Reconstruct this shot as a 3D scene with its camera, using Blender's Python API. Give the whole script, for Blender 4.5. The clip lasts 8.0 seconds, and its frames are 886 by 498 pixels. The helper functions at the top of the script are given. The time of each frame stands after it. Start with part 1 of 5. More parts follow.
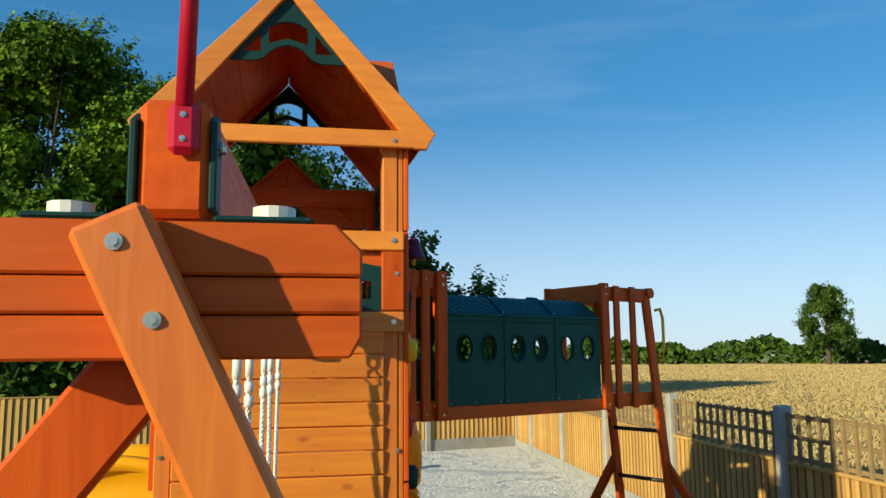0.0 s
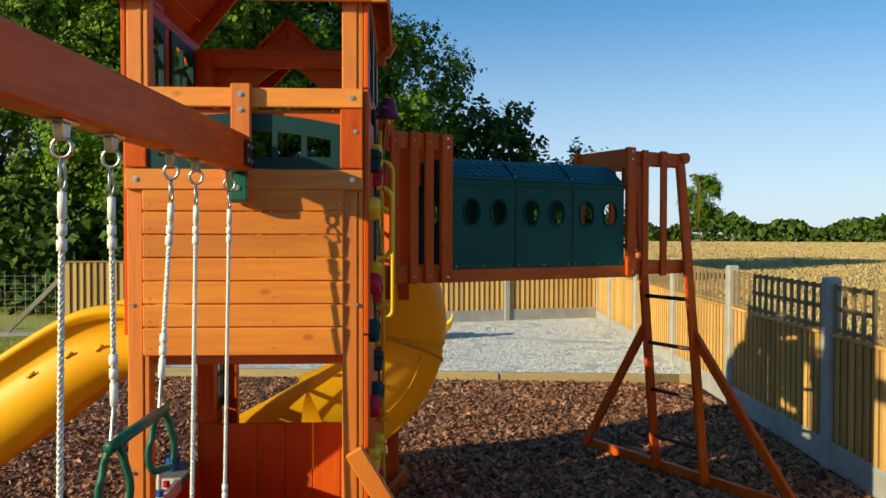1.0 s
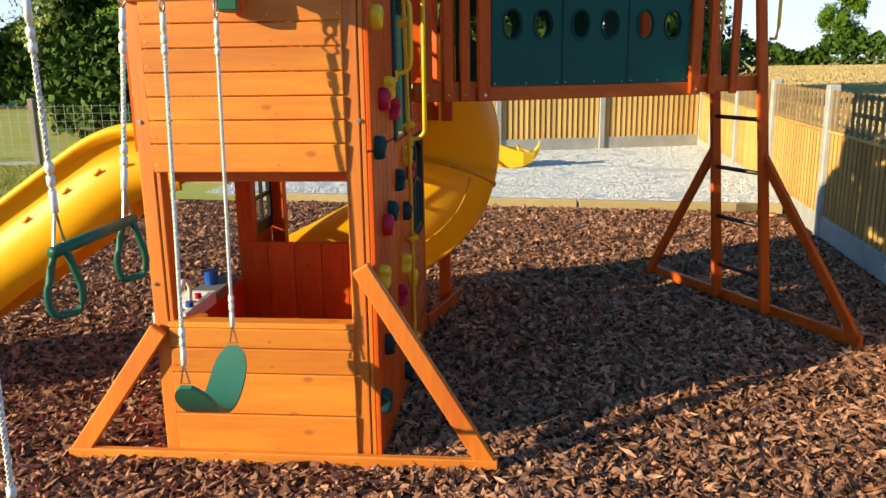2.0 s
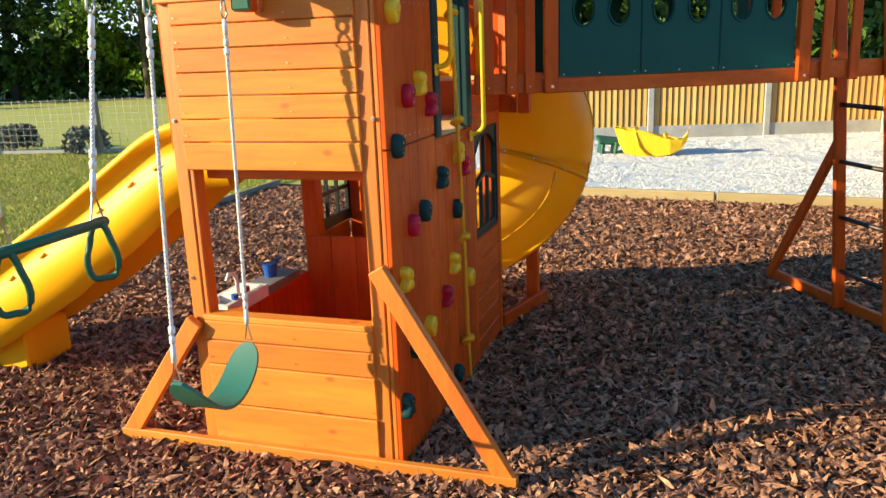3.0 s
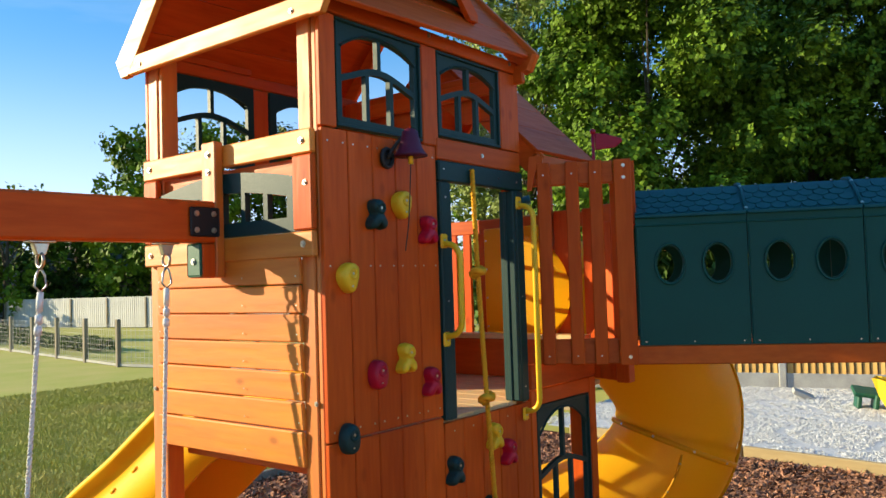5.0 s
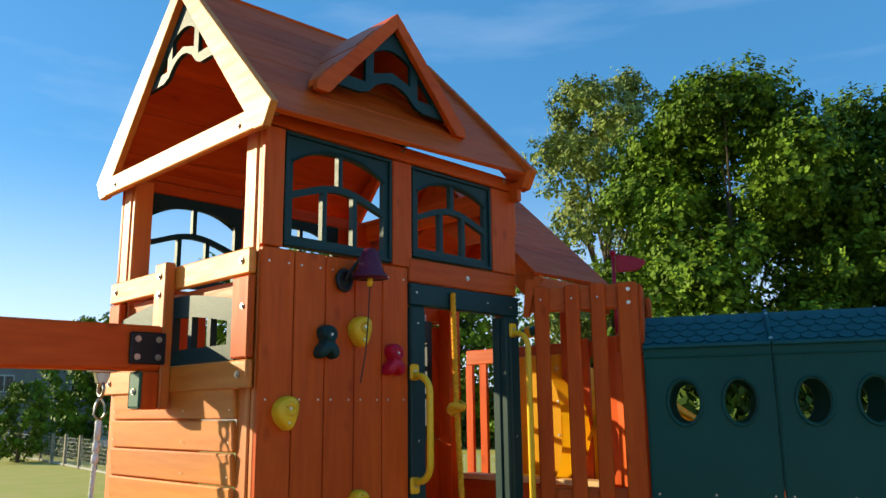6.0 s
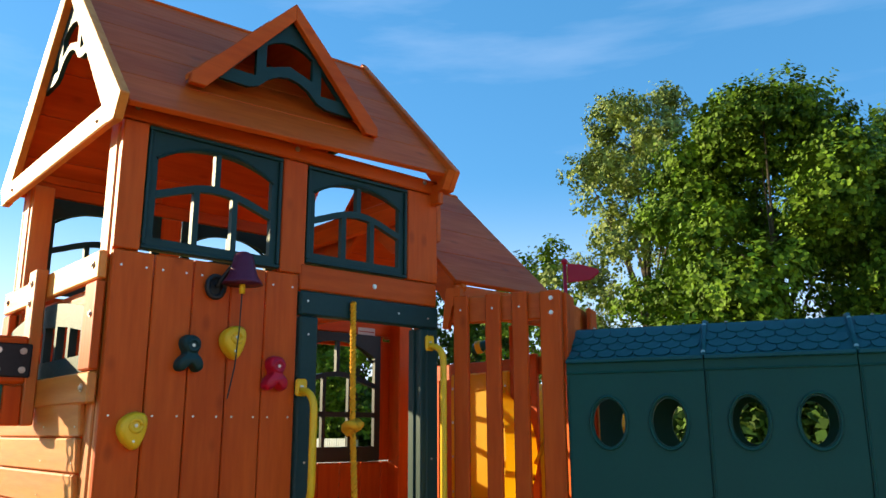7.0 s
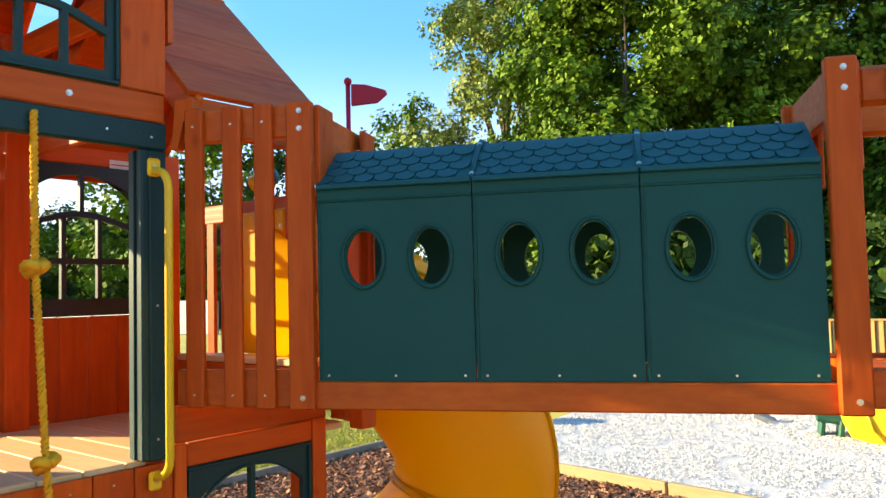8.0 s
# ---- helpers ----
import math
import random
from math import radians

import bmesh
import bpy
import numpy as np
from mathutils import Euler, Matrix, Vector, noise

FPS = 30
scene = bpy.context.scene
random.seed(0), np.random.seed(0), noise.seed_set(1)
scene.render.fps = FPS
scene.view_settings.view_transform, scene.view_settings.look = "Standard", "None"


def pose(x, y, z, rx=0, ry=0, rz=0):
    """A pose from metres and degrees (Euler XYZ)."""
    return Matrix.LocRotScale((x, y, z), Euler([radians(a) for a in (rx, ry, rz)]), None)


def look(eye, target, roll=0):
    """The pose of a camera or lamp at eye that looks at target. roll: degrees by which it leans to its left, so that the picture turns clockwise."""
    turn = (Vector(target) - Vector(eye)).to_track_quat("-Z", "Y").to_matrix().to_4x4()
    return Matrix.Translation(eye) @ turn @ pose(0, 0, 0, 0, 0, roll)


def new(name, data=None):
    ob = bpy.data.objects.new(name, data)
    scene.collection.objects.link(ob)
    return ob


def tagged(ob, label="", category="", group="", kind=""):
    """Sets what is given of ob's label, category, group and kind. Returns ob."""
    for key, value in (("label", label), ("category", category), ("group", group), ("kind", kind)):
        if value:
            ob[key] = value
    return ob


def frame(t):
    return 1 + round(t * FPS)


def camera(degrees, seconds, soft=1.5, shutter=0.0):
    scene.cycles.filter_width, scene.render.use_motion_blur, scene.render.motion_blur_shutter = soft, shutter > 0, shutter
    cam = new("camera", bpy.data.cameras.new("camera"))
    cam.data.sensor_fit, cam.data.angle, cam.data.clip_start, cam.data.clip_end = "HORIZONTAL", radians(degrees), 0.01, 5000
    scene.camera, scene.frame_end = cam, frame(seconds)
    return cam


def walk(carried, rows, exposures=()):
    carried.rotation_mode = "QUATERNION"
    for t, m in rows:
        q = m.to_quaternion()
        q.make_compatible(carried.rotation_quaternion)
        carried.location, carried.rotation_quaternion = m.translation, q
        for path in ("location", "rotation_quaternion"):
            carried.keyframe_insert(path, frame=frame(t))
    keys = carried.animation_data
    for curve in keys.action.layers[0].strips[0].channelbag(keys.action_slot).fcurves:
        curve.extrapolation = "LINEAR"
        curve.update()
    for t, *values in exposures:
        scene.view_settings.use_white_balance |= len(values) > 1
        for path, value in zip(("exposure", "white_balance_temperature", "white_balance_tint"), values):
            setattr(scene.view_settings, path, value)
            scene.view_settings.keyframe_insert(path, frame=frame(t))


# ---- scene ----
cam = camera(58.2, 8.0)
PATH = [
    (0, (-0.412, -2.879, 1.655), (-0.034, -0.934, 1.926), -0.5),
    (0.5, (-0.118, -2.846, 1.617), (0.167, -0.873, 1.768), 0.1),
    (0.6, (-0.045, -2.867, 1.627), (0.206, -0.886, 1.741), 0.3),
    (1, (0.142, -2.923, 1.593), (0.244, -0.926, 1.553), 0.1),
    (1.5, (0.335, -2.961, 1.552), (0.28, -0.979, 1.286), -0.4),
    (1.7, (0.403, -2.908, 1.525), (0.317, -0.942, 1.17), -0.7),
    (2.8, (0.954, -2.597, 1.546), (0.409, -0.755, 0.991), -1.6),
    (3, (1.058, -2.547, 1.551), (0.445, -0.706, 1.065), -2.2),
    (3.5, (1.225, -2.34, 1.569), (0.448, -0.529, 1.226), -3.0),
    (4, (1.354, -2.06, 1.593), (0.476, -0.288, 1.296), -2.1),
    (4.5, (1.522, -1.819, 1.6), (0.494, -0.104, 1.553), -1.8),
    (4.7, (1.587, -1.719, 1.638), (0.466, -0.063, 1.64), -2.0),
    (5.8, (1.763, -1.193, 1.682), (0.412, 0.24, 2.028), -0.6),
    (6, (1.785, -1.128, 1.686), (0.415, 0.274, 2.085), -0.7),
    (6.5, (1.911, -0.892, 1.695), (0.485, 0.419, 2.192), 0.2),
    (7, (1.953, -0.658, 1.678), (0.502, 0.643, 2.128), -0.2),
    (7.5, (1.92, -0.354, 1.65), (0.542, 1.065, 1.953), -0.5),
    (8, (1.892, -0.116, 1.621), (0.637, 1.437, 1.725), -1.4),
]
EXPOSURES = [(0, 0.15, 6300, 16), (0.5, 0.12, 6350, 17), (1.0, 0.2, 6450, 19), (1.5, 0.45, 6550, 23), (3.0, 1.08, 6550, 22), (4.0, 1.13, 6600, 23), (4.7, 0.95, 6600, 25), (6.0, 0.68, 6600, 22), (7.0, 0.98, 6800, 23), (7.5, 1.48, 7000, 25), (8.0, 1.6, 7200, 27)]
walk(cam, [(t, look(eye, target, roll)) for t, eye, target, roll in PATH], EXPOSURES)

# ---- daylight: low evening sun and a clear sky ----
SKY_TINT, SKY_RICH, SKY_POWER = (0.80, 1.03, 1.06, 1), 1.15, 0.121
SUN_AZ, SUN_EL = 240.0, 17.0      # compass degrees from +y towards +x, height
world = bpy.data.worlds.new("sky")
scene.world = world
world.use_nodes = True
sky = world.node_tree.nodes.new("ShaderNodeTexSky")
sky.sky_type, sky.sun_disc = "NISHITA", False
sky.sun_elevation, sky.sun_rotation = radians(SUN_EL), radians(SUN_AZ)
sky.dust_density, sky.ozone_density, sky.air_density = 0.25, 3.0, 1.0
wn, wl = world.node_tree.nodes, world.node_tree.links
# thin cirrus streaks over the clear sky
coord, stretch, wisp, ramp = wn.new("ShaderNodeTexCoord"), wn.new("ShaderNodeMapping"), wn.new("ShaderNodeTexNoise"), wn.new("ShaderNodeMapRange")
stretch.inputs["Scale"].default_value, stretch.inputs["Rotation"].default_value = (1.6, 3.0, 14.0), (0.05, 0.08, 0.3)
wisp.inputs["Scale"].default_value, wisp.inputs["Detail"].default_value, wisp.inputs["Roughness"].default_value = 1.3, 6, 0.55
ramp.inputs[1].default_value, ramp.inputs[2].default_value, ramp.inputs[4].default_value = 0.52, 0.85, 0.14
tint, rich, veil = wn.new("ShaderNodeMix"), wn.new("ShaderNodeHueSaturation"), wn.new("ShaderNodeMix")
even = wn.new("ShaderNodeMix")
for node in (tint, veil, even):
    node.data_type = "RGBA"
tint.blend_type, tint.inputs[0].default_value, tint.inputs[7].default_value = "MULTIPLY", 1.0, SKY_TINT
rich.inputs["Saturation"].default_value = SKY_RICH
even.inputs[0].default_value, even.inputs[7].default_value = 0.40, (0.38, 2.10, 3.95, 1)     # upper air, the same all round
veil.inputs[7].default_value = (5.6, 6.6, 7.3, 1)
wl.new(coord.outputs["Generated"], stretch.inputs[0]), wl.new(stretch.outputs[0], wisp.inputs[0]), wl.new(wisp.outputs[0], ramp.inputs[0])
wl.new(sky.outputs[0], tint.inputs[6]), wl.new(tint.outputs[2], rich.inputs["Color"]), wl.new(rich.outputs[0], even.inputs[6]), wl.new(even.outputs[2], veil.inputs[6])
# pale haze all round the horizon
axes, low, most = wn.new("ShaderNodeSeparateXYZ"), wn.new("ShaderNodeMapRange"), wn.new("ShaderNodeMath")
low.interpolation_type = "SMOOTHSTEP"
low.inputs[1].default_value, low.inputs[2].default_value = -0.02, 0.32
low.inputs[3].default_value, low.inputs[4].default_value = 0.64, 0.0
most.operation = "MAXIMUM"
wl.new(coord.outputs["Generated"], axes.inputs[0]), wl.new(axes.outputs["Z"], low.inputs[0])
wl.new(ramp.outputs[0], most.inputs[0]), wl.new(low.outputs[0], most.inputs[1])
wl.new(most.outputs[0], veil.inputs[0]), wl.new(veil.outputs[2], wn["Background"].inputs[0])
wn["Background"].inputs[1].default_value = SKY_POWER
sun_data = bpy.data.lights.new("sun", "SUN")
sun_data.energy, sun_data.angle, sun_data.color = 5.0, radians(0.6), (1.0, 0.93, 0.54)
sun_dir = Vector((math.sin(radians(SUN_AZ)) * math.cos(radians(SUN_EL)), math.cos(radians(SUN_AZ)) * math.cos(radians(SUN_EL)), math.sin(radians(SUN_EL))))
new("sun", sun_data).matrix_world = look(sun_dir * 50, (0, 0, 0))


# ---- materials ----
def material(name, colour, rough=0.6, second=None, scale=6.0, detail_scale=60.0, bump=0.2, stretch=(1, 1, 1), metal=0.0, spec=0.3, coat=0.0, per_object=0.0, vary=0.5, island=0.0, knots=0.0, glow=0.0):
    """A surface with two scales of variation: slow stains and fine grain, the grain also as relief."""
    m = bpy.data.materials.new(name)
    m.use_nodes = True
    t = m.node_tree
    n, l = t.nodes, t.links
    b = n["Principled BSDF"]
    b.inputs["Roughness"].default_value, b.inputs["Metallic"].default_value = rough, metal
    b.inputs["Specular IOR Level"].default_value, b.inputs["Coat Weight"].default_value = spec, coat
    b.inputs["Coat Roughness"].default_value = 0.25
    c = n.new("ShaderNodeTexCoord")
    mp = n.new("ShaderNodeMapping")
    mp.inputs["Scale"].default_value = stretch
    l.new(c.outputs["Object"], mp.inputs[0])
    big, fine = n.new("ShaderNodeTexNoise"), n.new("ShaderNodeTexNoise")
    big.inputs["Scale"].default_value, fine.inputs["Scale"].default_value = scale, detail_scale
    big.inputs["Detail"].default_value, fine.inputs["Detail"].default_value = 3, 4
    l.new(mp.outputs[0], big.inputs[0]), l.new(mp.outputs[0], fine.inputs[0])
    info = n.new("ShaderNodeObjectInfo")
    mix = n.new("ShaderNodeMix")
    mix.data_type = "RGBA"
    second = second or tuple(v * 0.7 for v in colour)
    mix.inputs[6].default_value, mix.inputs[7].default_value = (*colour, 1), (*second, 1)
    add = n.new("ShaderNodeMath")
    add.operation = "MULTIPLY_ADD"
    l.new(fine.outputs[0], add.inputs[0])
    add.inputs[1].default_value = 0.6
    l.new(big.outputs[0], add.inputs[2])
    rng = n.new("ShaderNodeMapRange")
    rng.inputs[1].default_value, rng.inputs[2].default_value = 0.8 - vary / 2, 0.8 + vary / 2
    l.new(add.outputs[0], rng.inputs[0])
    l.new(rng.outputs[0], mix.inputs[0])
    hsv = n.new("ShaderNodeHueSaturation")
    if knots:
        # small dark knots, a few to each board
        cell, ring, spot = n.new("ShaderNodeTexVoronoi"), n.new("ShaderNodeMapRange"), n.new("ShaderNodeMix")
        shift = n.new("ShaderNodeVectorMath")
        shift.operation = "ADD"
        wide = n.new("ShaderNodeMapping")
        wide.inputs["Scale"].default_value = tuple(0.5 + 0.5 * v for v in stretch)
        cell.inputs["Scale"].default_value = 9.0
        ring.inputs[1].default_value, ring.inputs[2].default_value = 0.05, 0.14
        ring.inputs[3].default_value, ring.inputs[4].default_value = knots, 0.0
        spot.data_type = "RGBA"
        spot.inputs[7].default_value = (colour[0] * 0.42, colour[1] * 0.28, colour[2] * 0.3, 1)
        l.new(c.outputs["Object"], shift.inputs[0]), l.new(info.outputs["Random"], shift.inputs[1]), l.new(shift.outputs[0], wide.inputs[0])
        l.new(wide.outputs[0], cell.inputs[0]), l.new(cell.outputs["Distance"], ring.inputs[0])
        l.new(ring.outputs[0], spot.inputs[0]), l.new(mix.outputs[2], spot.inputs[6]), l.new(spot.outputs[2], hsv.inputs["Color"])
    else:
        l.new(mix.outputs[2], hsv.inputs["Color"])
    val = n.new("ShaderNodeMapRange")
    val.inputs[3].default_value, val.inputs[4].default_value = 1 - per_object, 1 + per_object
    l.new(info.outputs["Random"], val.inputs[0])
    if island:
        geo, isl, mul = n.new("ShaderNodeNewGeometry"), n.new("ShaderNodeMapRange"), n.new("ShaderNodeMath")
        isl.inputs[3].default_value, isl.inputs[4].default_value = 1 - island, 1 + island
        mul.operation = "MULTIPLY"
        l.new(geo.outputs["Random Per Island"], isl.inputs[0])
        l.new(isl.outputs[0], mul.inputs[0]), l.new(val.outputs[0], mul.inputs[1])
        l.new(mul.outputs[0], hsv.inputs["Value"])
    else:
        l.new(val.outputs[0], hsv.inputs["Value"])
    l.new(hsv.outputs[0], b.inputs["Base Color"])
    rr = n.new("ShaderNodeMapRange")
    rr.inputs[3].default_value, rr.inputs[4].default_value = max(rough - 0.12, 0.02), min(rough + 0.12, 1)
    l.new(fine.outputs[0], rr.inputs[0])
    l.new(rr.outputs[0], b.inputs["Roughness"])
    if bump:
        bp = n.new("ShaderNodeBump")
        bp.inputs["Strength"].default_value, bp.inputs["Distance"].default_value = bump, 0.004
        l.new(fine.outputs[0], bp.inputs["Height"])
        l.new(bp.outputs[0], b.inputs["Normal"])
    if glow:
        # thin moulded plastic lets some light through
        thin, both = n.new("ShaderNodeBsdfTranslucent"), n.new("ShaderNodeMixShader")
        both.inputs[0].default_value = glow
        l.new(hsv.outputs[0], thin.inputs[0]), l.new(b.outputs[0], both.inputs[1]), l.new(thin.outputs[0], both.inputs[2])
        l.new(both.outputs[0], n["Material Output"].inputs[0])
    return m


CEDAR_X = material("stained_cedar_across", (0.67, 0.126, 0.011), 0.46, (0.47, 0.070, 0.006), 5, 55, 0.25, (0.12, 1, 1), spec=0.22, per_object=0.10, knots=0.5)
# Y and Z redder than X: tone of the shaded sides mixed into the colour
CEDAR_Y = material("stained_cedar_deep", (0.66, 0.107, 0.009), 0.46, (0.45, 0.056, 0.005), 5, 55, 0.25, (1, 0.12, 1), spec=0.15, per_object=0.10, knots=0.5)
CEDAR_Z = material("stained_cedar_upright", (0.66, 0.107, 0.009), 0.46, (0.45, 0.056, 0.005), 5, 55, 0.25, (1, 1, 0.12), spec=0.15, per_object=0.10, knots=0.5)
# same cedar for the sunny front, the sun's paler yellow put into the colour
CEDAR_LIT_X = material("sunlit_cedar_across", (0.77, 0.262, 0.020), 0.53, (0.57, 0.140, 0.008), 5, 45, 0.25, (0.12, 1, 1), spec=0.62, per_object=0.12, knots=0.7)
CEDAR_LIT_Z = material("sunlit_cedar_upright", (0.74, 0.218, 0.014), 0.52, (0.56, 0.115, 0.008), 5, 50, 0.25, (1, 1, 0.12), spec=0.6, per_object=0.10, knots=0.6)
DECKWOOD = material("bare_deck_wood", (0.70, 0.48, 0.24), 0.5, (0.60, 0.38, 0.17), 6, 60, 0.25, (0.15, 1, 1), spec=0.5, per_object=0.1)
GREEN = material("green_plastic", (0.003, 0.040, 0.040), 0.52, (0.003, 0.032, 0.032), 4, 150, 0.08, spec=0.28)
TUNNEL = material("tunnel_plastic", (0.002, 0.077, 0.065), 0.42, (0.002, 0.064, 0.055), 3, 220, 0.06, spec=0.14)
TUNNEL_ROOF = material("blue_roof_plastic", (0.002, 0.088, 0.106), 0.42, (0.002, 0.078, 0.088), 8, 200, 0.08, spec=0.14)
YELLOW = material("yellow_plastic", (0.87, 0.43, 0.006), 0.42, (0.82, 0.37, 0.004), 2, 160, 0.05, spec=0.18)
TUBE_YELLOW = material("thin_yellow_plastic", (0.88, 0.50, 0.008), 0.40, (0.84, 0.44, 0.006), 2, 160, 0.05, spec=0.22, glow=0.45)
LEMON = material("lemon_plastic", (0.85, 0.52, 0.02), 0.36, (0.78, 0.45, 0.015), 4, 160, 0.05)
RED = material("red_plastic", (0.50, 0.008, 0.035), 0.4, (0.42, 0.006, 0.028), 4, 160, 0.05)
PURPLE = material("plum_plastic", (0.10, 0.014, 0.045), 0.4, None, 4, 160, 0.05)
ROPE = material("white_rope", (0.86, 0.85, 0.82), 0.85, (0.74, 0.72, 0.68), 40, 300, 0.4)
YROPE = material("yellow_rope", (0.88, 0.42, 0.015), 0.8, (0.80, 0.36, 0.012), 40, 300, 0.4)
STEEL = material("zinc_steel", (0.66, 0.62, 0.54), 0.35, (0.48, 0.44, 0.38), 30, 200, 0.05, metal=1.0)
BLACK = material("black_plastic", (0.02, 0.022, 0.025), 0.45, None, 8, 100, 0.1)
BARK = material("bark_ground", (0.11, 0.048, 0.028), 0.9, (0.045, 0.019, 0.012), 12, 90, 0.9, spec=0.06)
CHIP = material("bark_chip", (0.50, 0.245, 0.145), 0.85, (0.15, 0.066, 0.040), 26, 220, 0.5, island=0.6, spec=0.06)
GRAVEL = material("white_gravel", (0.58, 0.58, 0.59), 0.9, (0.48, 0.48, 0.49), 30, 90, 0.9)
LAWN = material("lawn", (0.33, 0.35, 0.055), 0.95, (0.44, 0.38, 0.11), 0.9, 25, 0.8)
WHEAT = material("ripe_wheat", (0.47, 0.34, 0.15), 0.95, (0.38, 0.27, 0.11), 0.5, 9, 0.8, (1, 0.25, 1))
FENCE = material("featheredge_pine", (0.62, 0.37, 0.115), 0.75, (0.44, 0.24, 0.065), 4, 45, 0.3, (1, 1, 0.12), per_object=0.18)
CONCRETE = material("concrete", (0.42, 0.41, 0.38), 0.9, (0.30, 0.29, 0.27), 5, 70, 0.4)
STRAW = material("wheat_stalk", (0.46, 0.335, 0.15), 0.8, (0.39, 0.28, 0.115), 0.4, 6, 0.0, island=0.10)
LEAF = material("leaf", (0.135, 0.230, 0.012), 0.6, (0.055, 0.110, 0.008), 0.7, 4, 0.0, spec=0.12, island=0.45)
HEDGE = material("hedge_leaf", (0.065, 0.115, 0.014), 0.6, (0.034, 0.068, 0.010), 0.5, 3, 0.0, spec=0.12, island=0.5)
TRUNK = material("tree_bark", (0.10, 0.075, 0.05), 0.9, None, 6, 40, 0.6)

CEDAR_T = material("stained_cedar_slanted", (0.67, 0.126, 0.011), 0.46, (0.47, 0.070, 0.006), 5, 55, 0.25, (0.3, 0.5, 1), spec=0.22, per_object=0.10, knots=0.5)
FENCE_Y = material("sawn_sleeper", (0.43, 0.32, 0.16), 0.8, (0.33, 0.24, 0.12), 4, 45, 0.3, (0.12, 1, 1), per_object=0.1)
GREYWOOD = material("weathered_timber", (0.33, 0.28, 0.21), 0.85, (0.22, 0.18, 0.13), 5, 60, 0.4, (1, 1, 0.15), per_object=0.1)
# darkened pine that stands for the shadow between overlapping fence boards
FENCE_GAP_SHADE = material("fence_gap_shade", (0.24, 0.13, 0.045), 0.85, (0.16, 0.085, 0.03), 4, 45, 0.3, (1, 1, 0.12))
TRELLIS = material("trellis_wood", (0.34, 0.23, 0.11), 0.8, (0.24, 0.15, 0.07), 5, 60, 0.3, per_object=0.12)
STONE = material("limestone_chip", (0.68, 0.675, 0.66), 0.9, (0.59, 0.585, 0.58), 40, 200, 0.3, island=0.16)
SEAT = material("dark_green_plastic", (0.010, 0.10, 0.065), 0.42, (0.010, 0.09, 0.05), 10, 200, 0.15)
BELT = material("green_belt_plastic", (0.022, 0.150, 0.100), 0.45, (0.016, 0.125, 0.080), 10, 200, 0.15, spec=0.6)
PALE = material("pale_plastic", (0.72, 0.70, 0.66), 0.45, (0.62, 0.60, 0.56), 12, 150, 0.05)
BLUE = material("blue_plastic", (0.02, 0.10, 0.42), 0.4, None, 12, 150, 0.05)
ORANGE = material("orange_plastic", (0.75, 0.16, 0.015), 0.4, None, 12, 150, 0.05)
TEAL = material("teal_plastic", (0.01, 0.13, 0.16), 0.4, None, 12, 150, 0.05)
DARKGREY = material("grey_plastic", (0.20, 0.20, 0.20), 0.5, None, 12, 150, 0.05)
REDINK = material("red_print", (0.5, 0.05, 0.04), 0.6, None, 12, 150, 0.0)
RUNG = material("brown_steel_rung", (0.07, 0.055, 0.05), 0.45, None, 12, 150, 0.1, metal=0.6)
CARD = material("cardboard", (0.42, 0.30, 0.18), 0.9, None, 6, 80, 0.2)
LEAF_PALE = material("poplar_leaf", (0.25, 0.30, 0.075), 0.5, (0.15, 0.20, 0.04), 0.7, 4, 0.0, spec=0.12, island=0.4)
LAVENDER = material("lavender_leaf", (0.19, 0.195, 0.15), 0.8, (0.11, 0.115, 0.085), 3, 12, 0.0)
WIRE = material("galvanised_wire", (0.40, 0.40, 0.39), 0.5, None, 30, 200, 0.0, metal=0.6)
WHITE = material("white_paint", (0.56, 0.56, 0.54), 0.6, (0.46, 0.46, 0.44), 3, 40, 0.1, per_object=0.08)
HOUSE = material("pale_render", (0.24, 0.24, 0.25), 0.9, (0.19, 0.19, 0.20), 1, 12, 0.2)
BRICKY = material("brick_wall", (0.30, 0.16, 0.10), 0.9, (0.22, 0.11, 0.07), 2, 14, 0.3)
SLATE = material("slate_roof", (0.09, 0.09, 0.10), 0.7, (0.06, 0.06, 0.07), 1, 14, 0.3)
GLASSY = material("window_glass", (0.03, 0.035, 0.04), 0.1, None, 1, 5, 0.0)


# ---- building helpers ----
def thing(name, label, category, at=(0, 0, 0), group="", kind=""):
    ob = new(name)
    ob.location = at
    return tagged(ob, label, category, group, kind)


def undo(parent):
    """What takes a thing's own place out again; parts lie in world coordinates already."""
    return Matrix.Translation(-parent.location) if parent.data is None else Matrix.Identity(4)


def part(name, bm, mat, parent=None, label="", smooth=False):
    """Links a bmesh, made in world coordinates, as one mesh under a thing or a part."""
    me = bpy.data.meshes.new(name)
    if smooth:
        for f in bm.faces:
            f.smooth = True
    bm.to_mesh(me)
    bm.free()
    me.materials.append(mat)
    ob = new(name, me)
    if parent:
        ob.parent = parent
        ob.matrix_parent_inverse = undo(parent)
    return tagged(ob, label)


def block(bm, size, m, bevel=0.004):
    """A box with softened edges, of that size, at the pose m."""
    got = bmesh.ops.create_cube(bm, size=1.0, matrix=m @ Matrix.Diagonal((*size, 1)))
    if bevel:
        edges = list({e for v in got["verts"] for e in v.link_edges})
        bmesh.ops.bevel(bm, geom=edges, offset=bevel, segments=1, affect="EDGES")
    return bm


def box(x0, x1, y0, y1, z0, z1, bevel=0.004):
    return block(bmesh.new(), (x1 - x0, y1 - y0, z1 - z0), Matrix.Translation(((x0 + x1) / 2, (y0 + y1) / 2, (z0 + z1) / 2)), bevel)


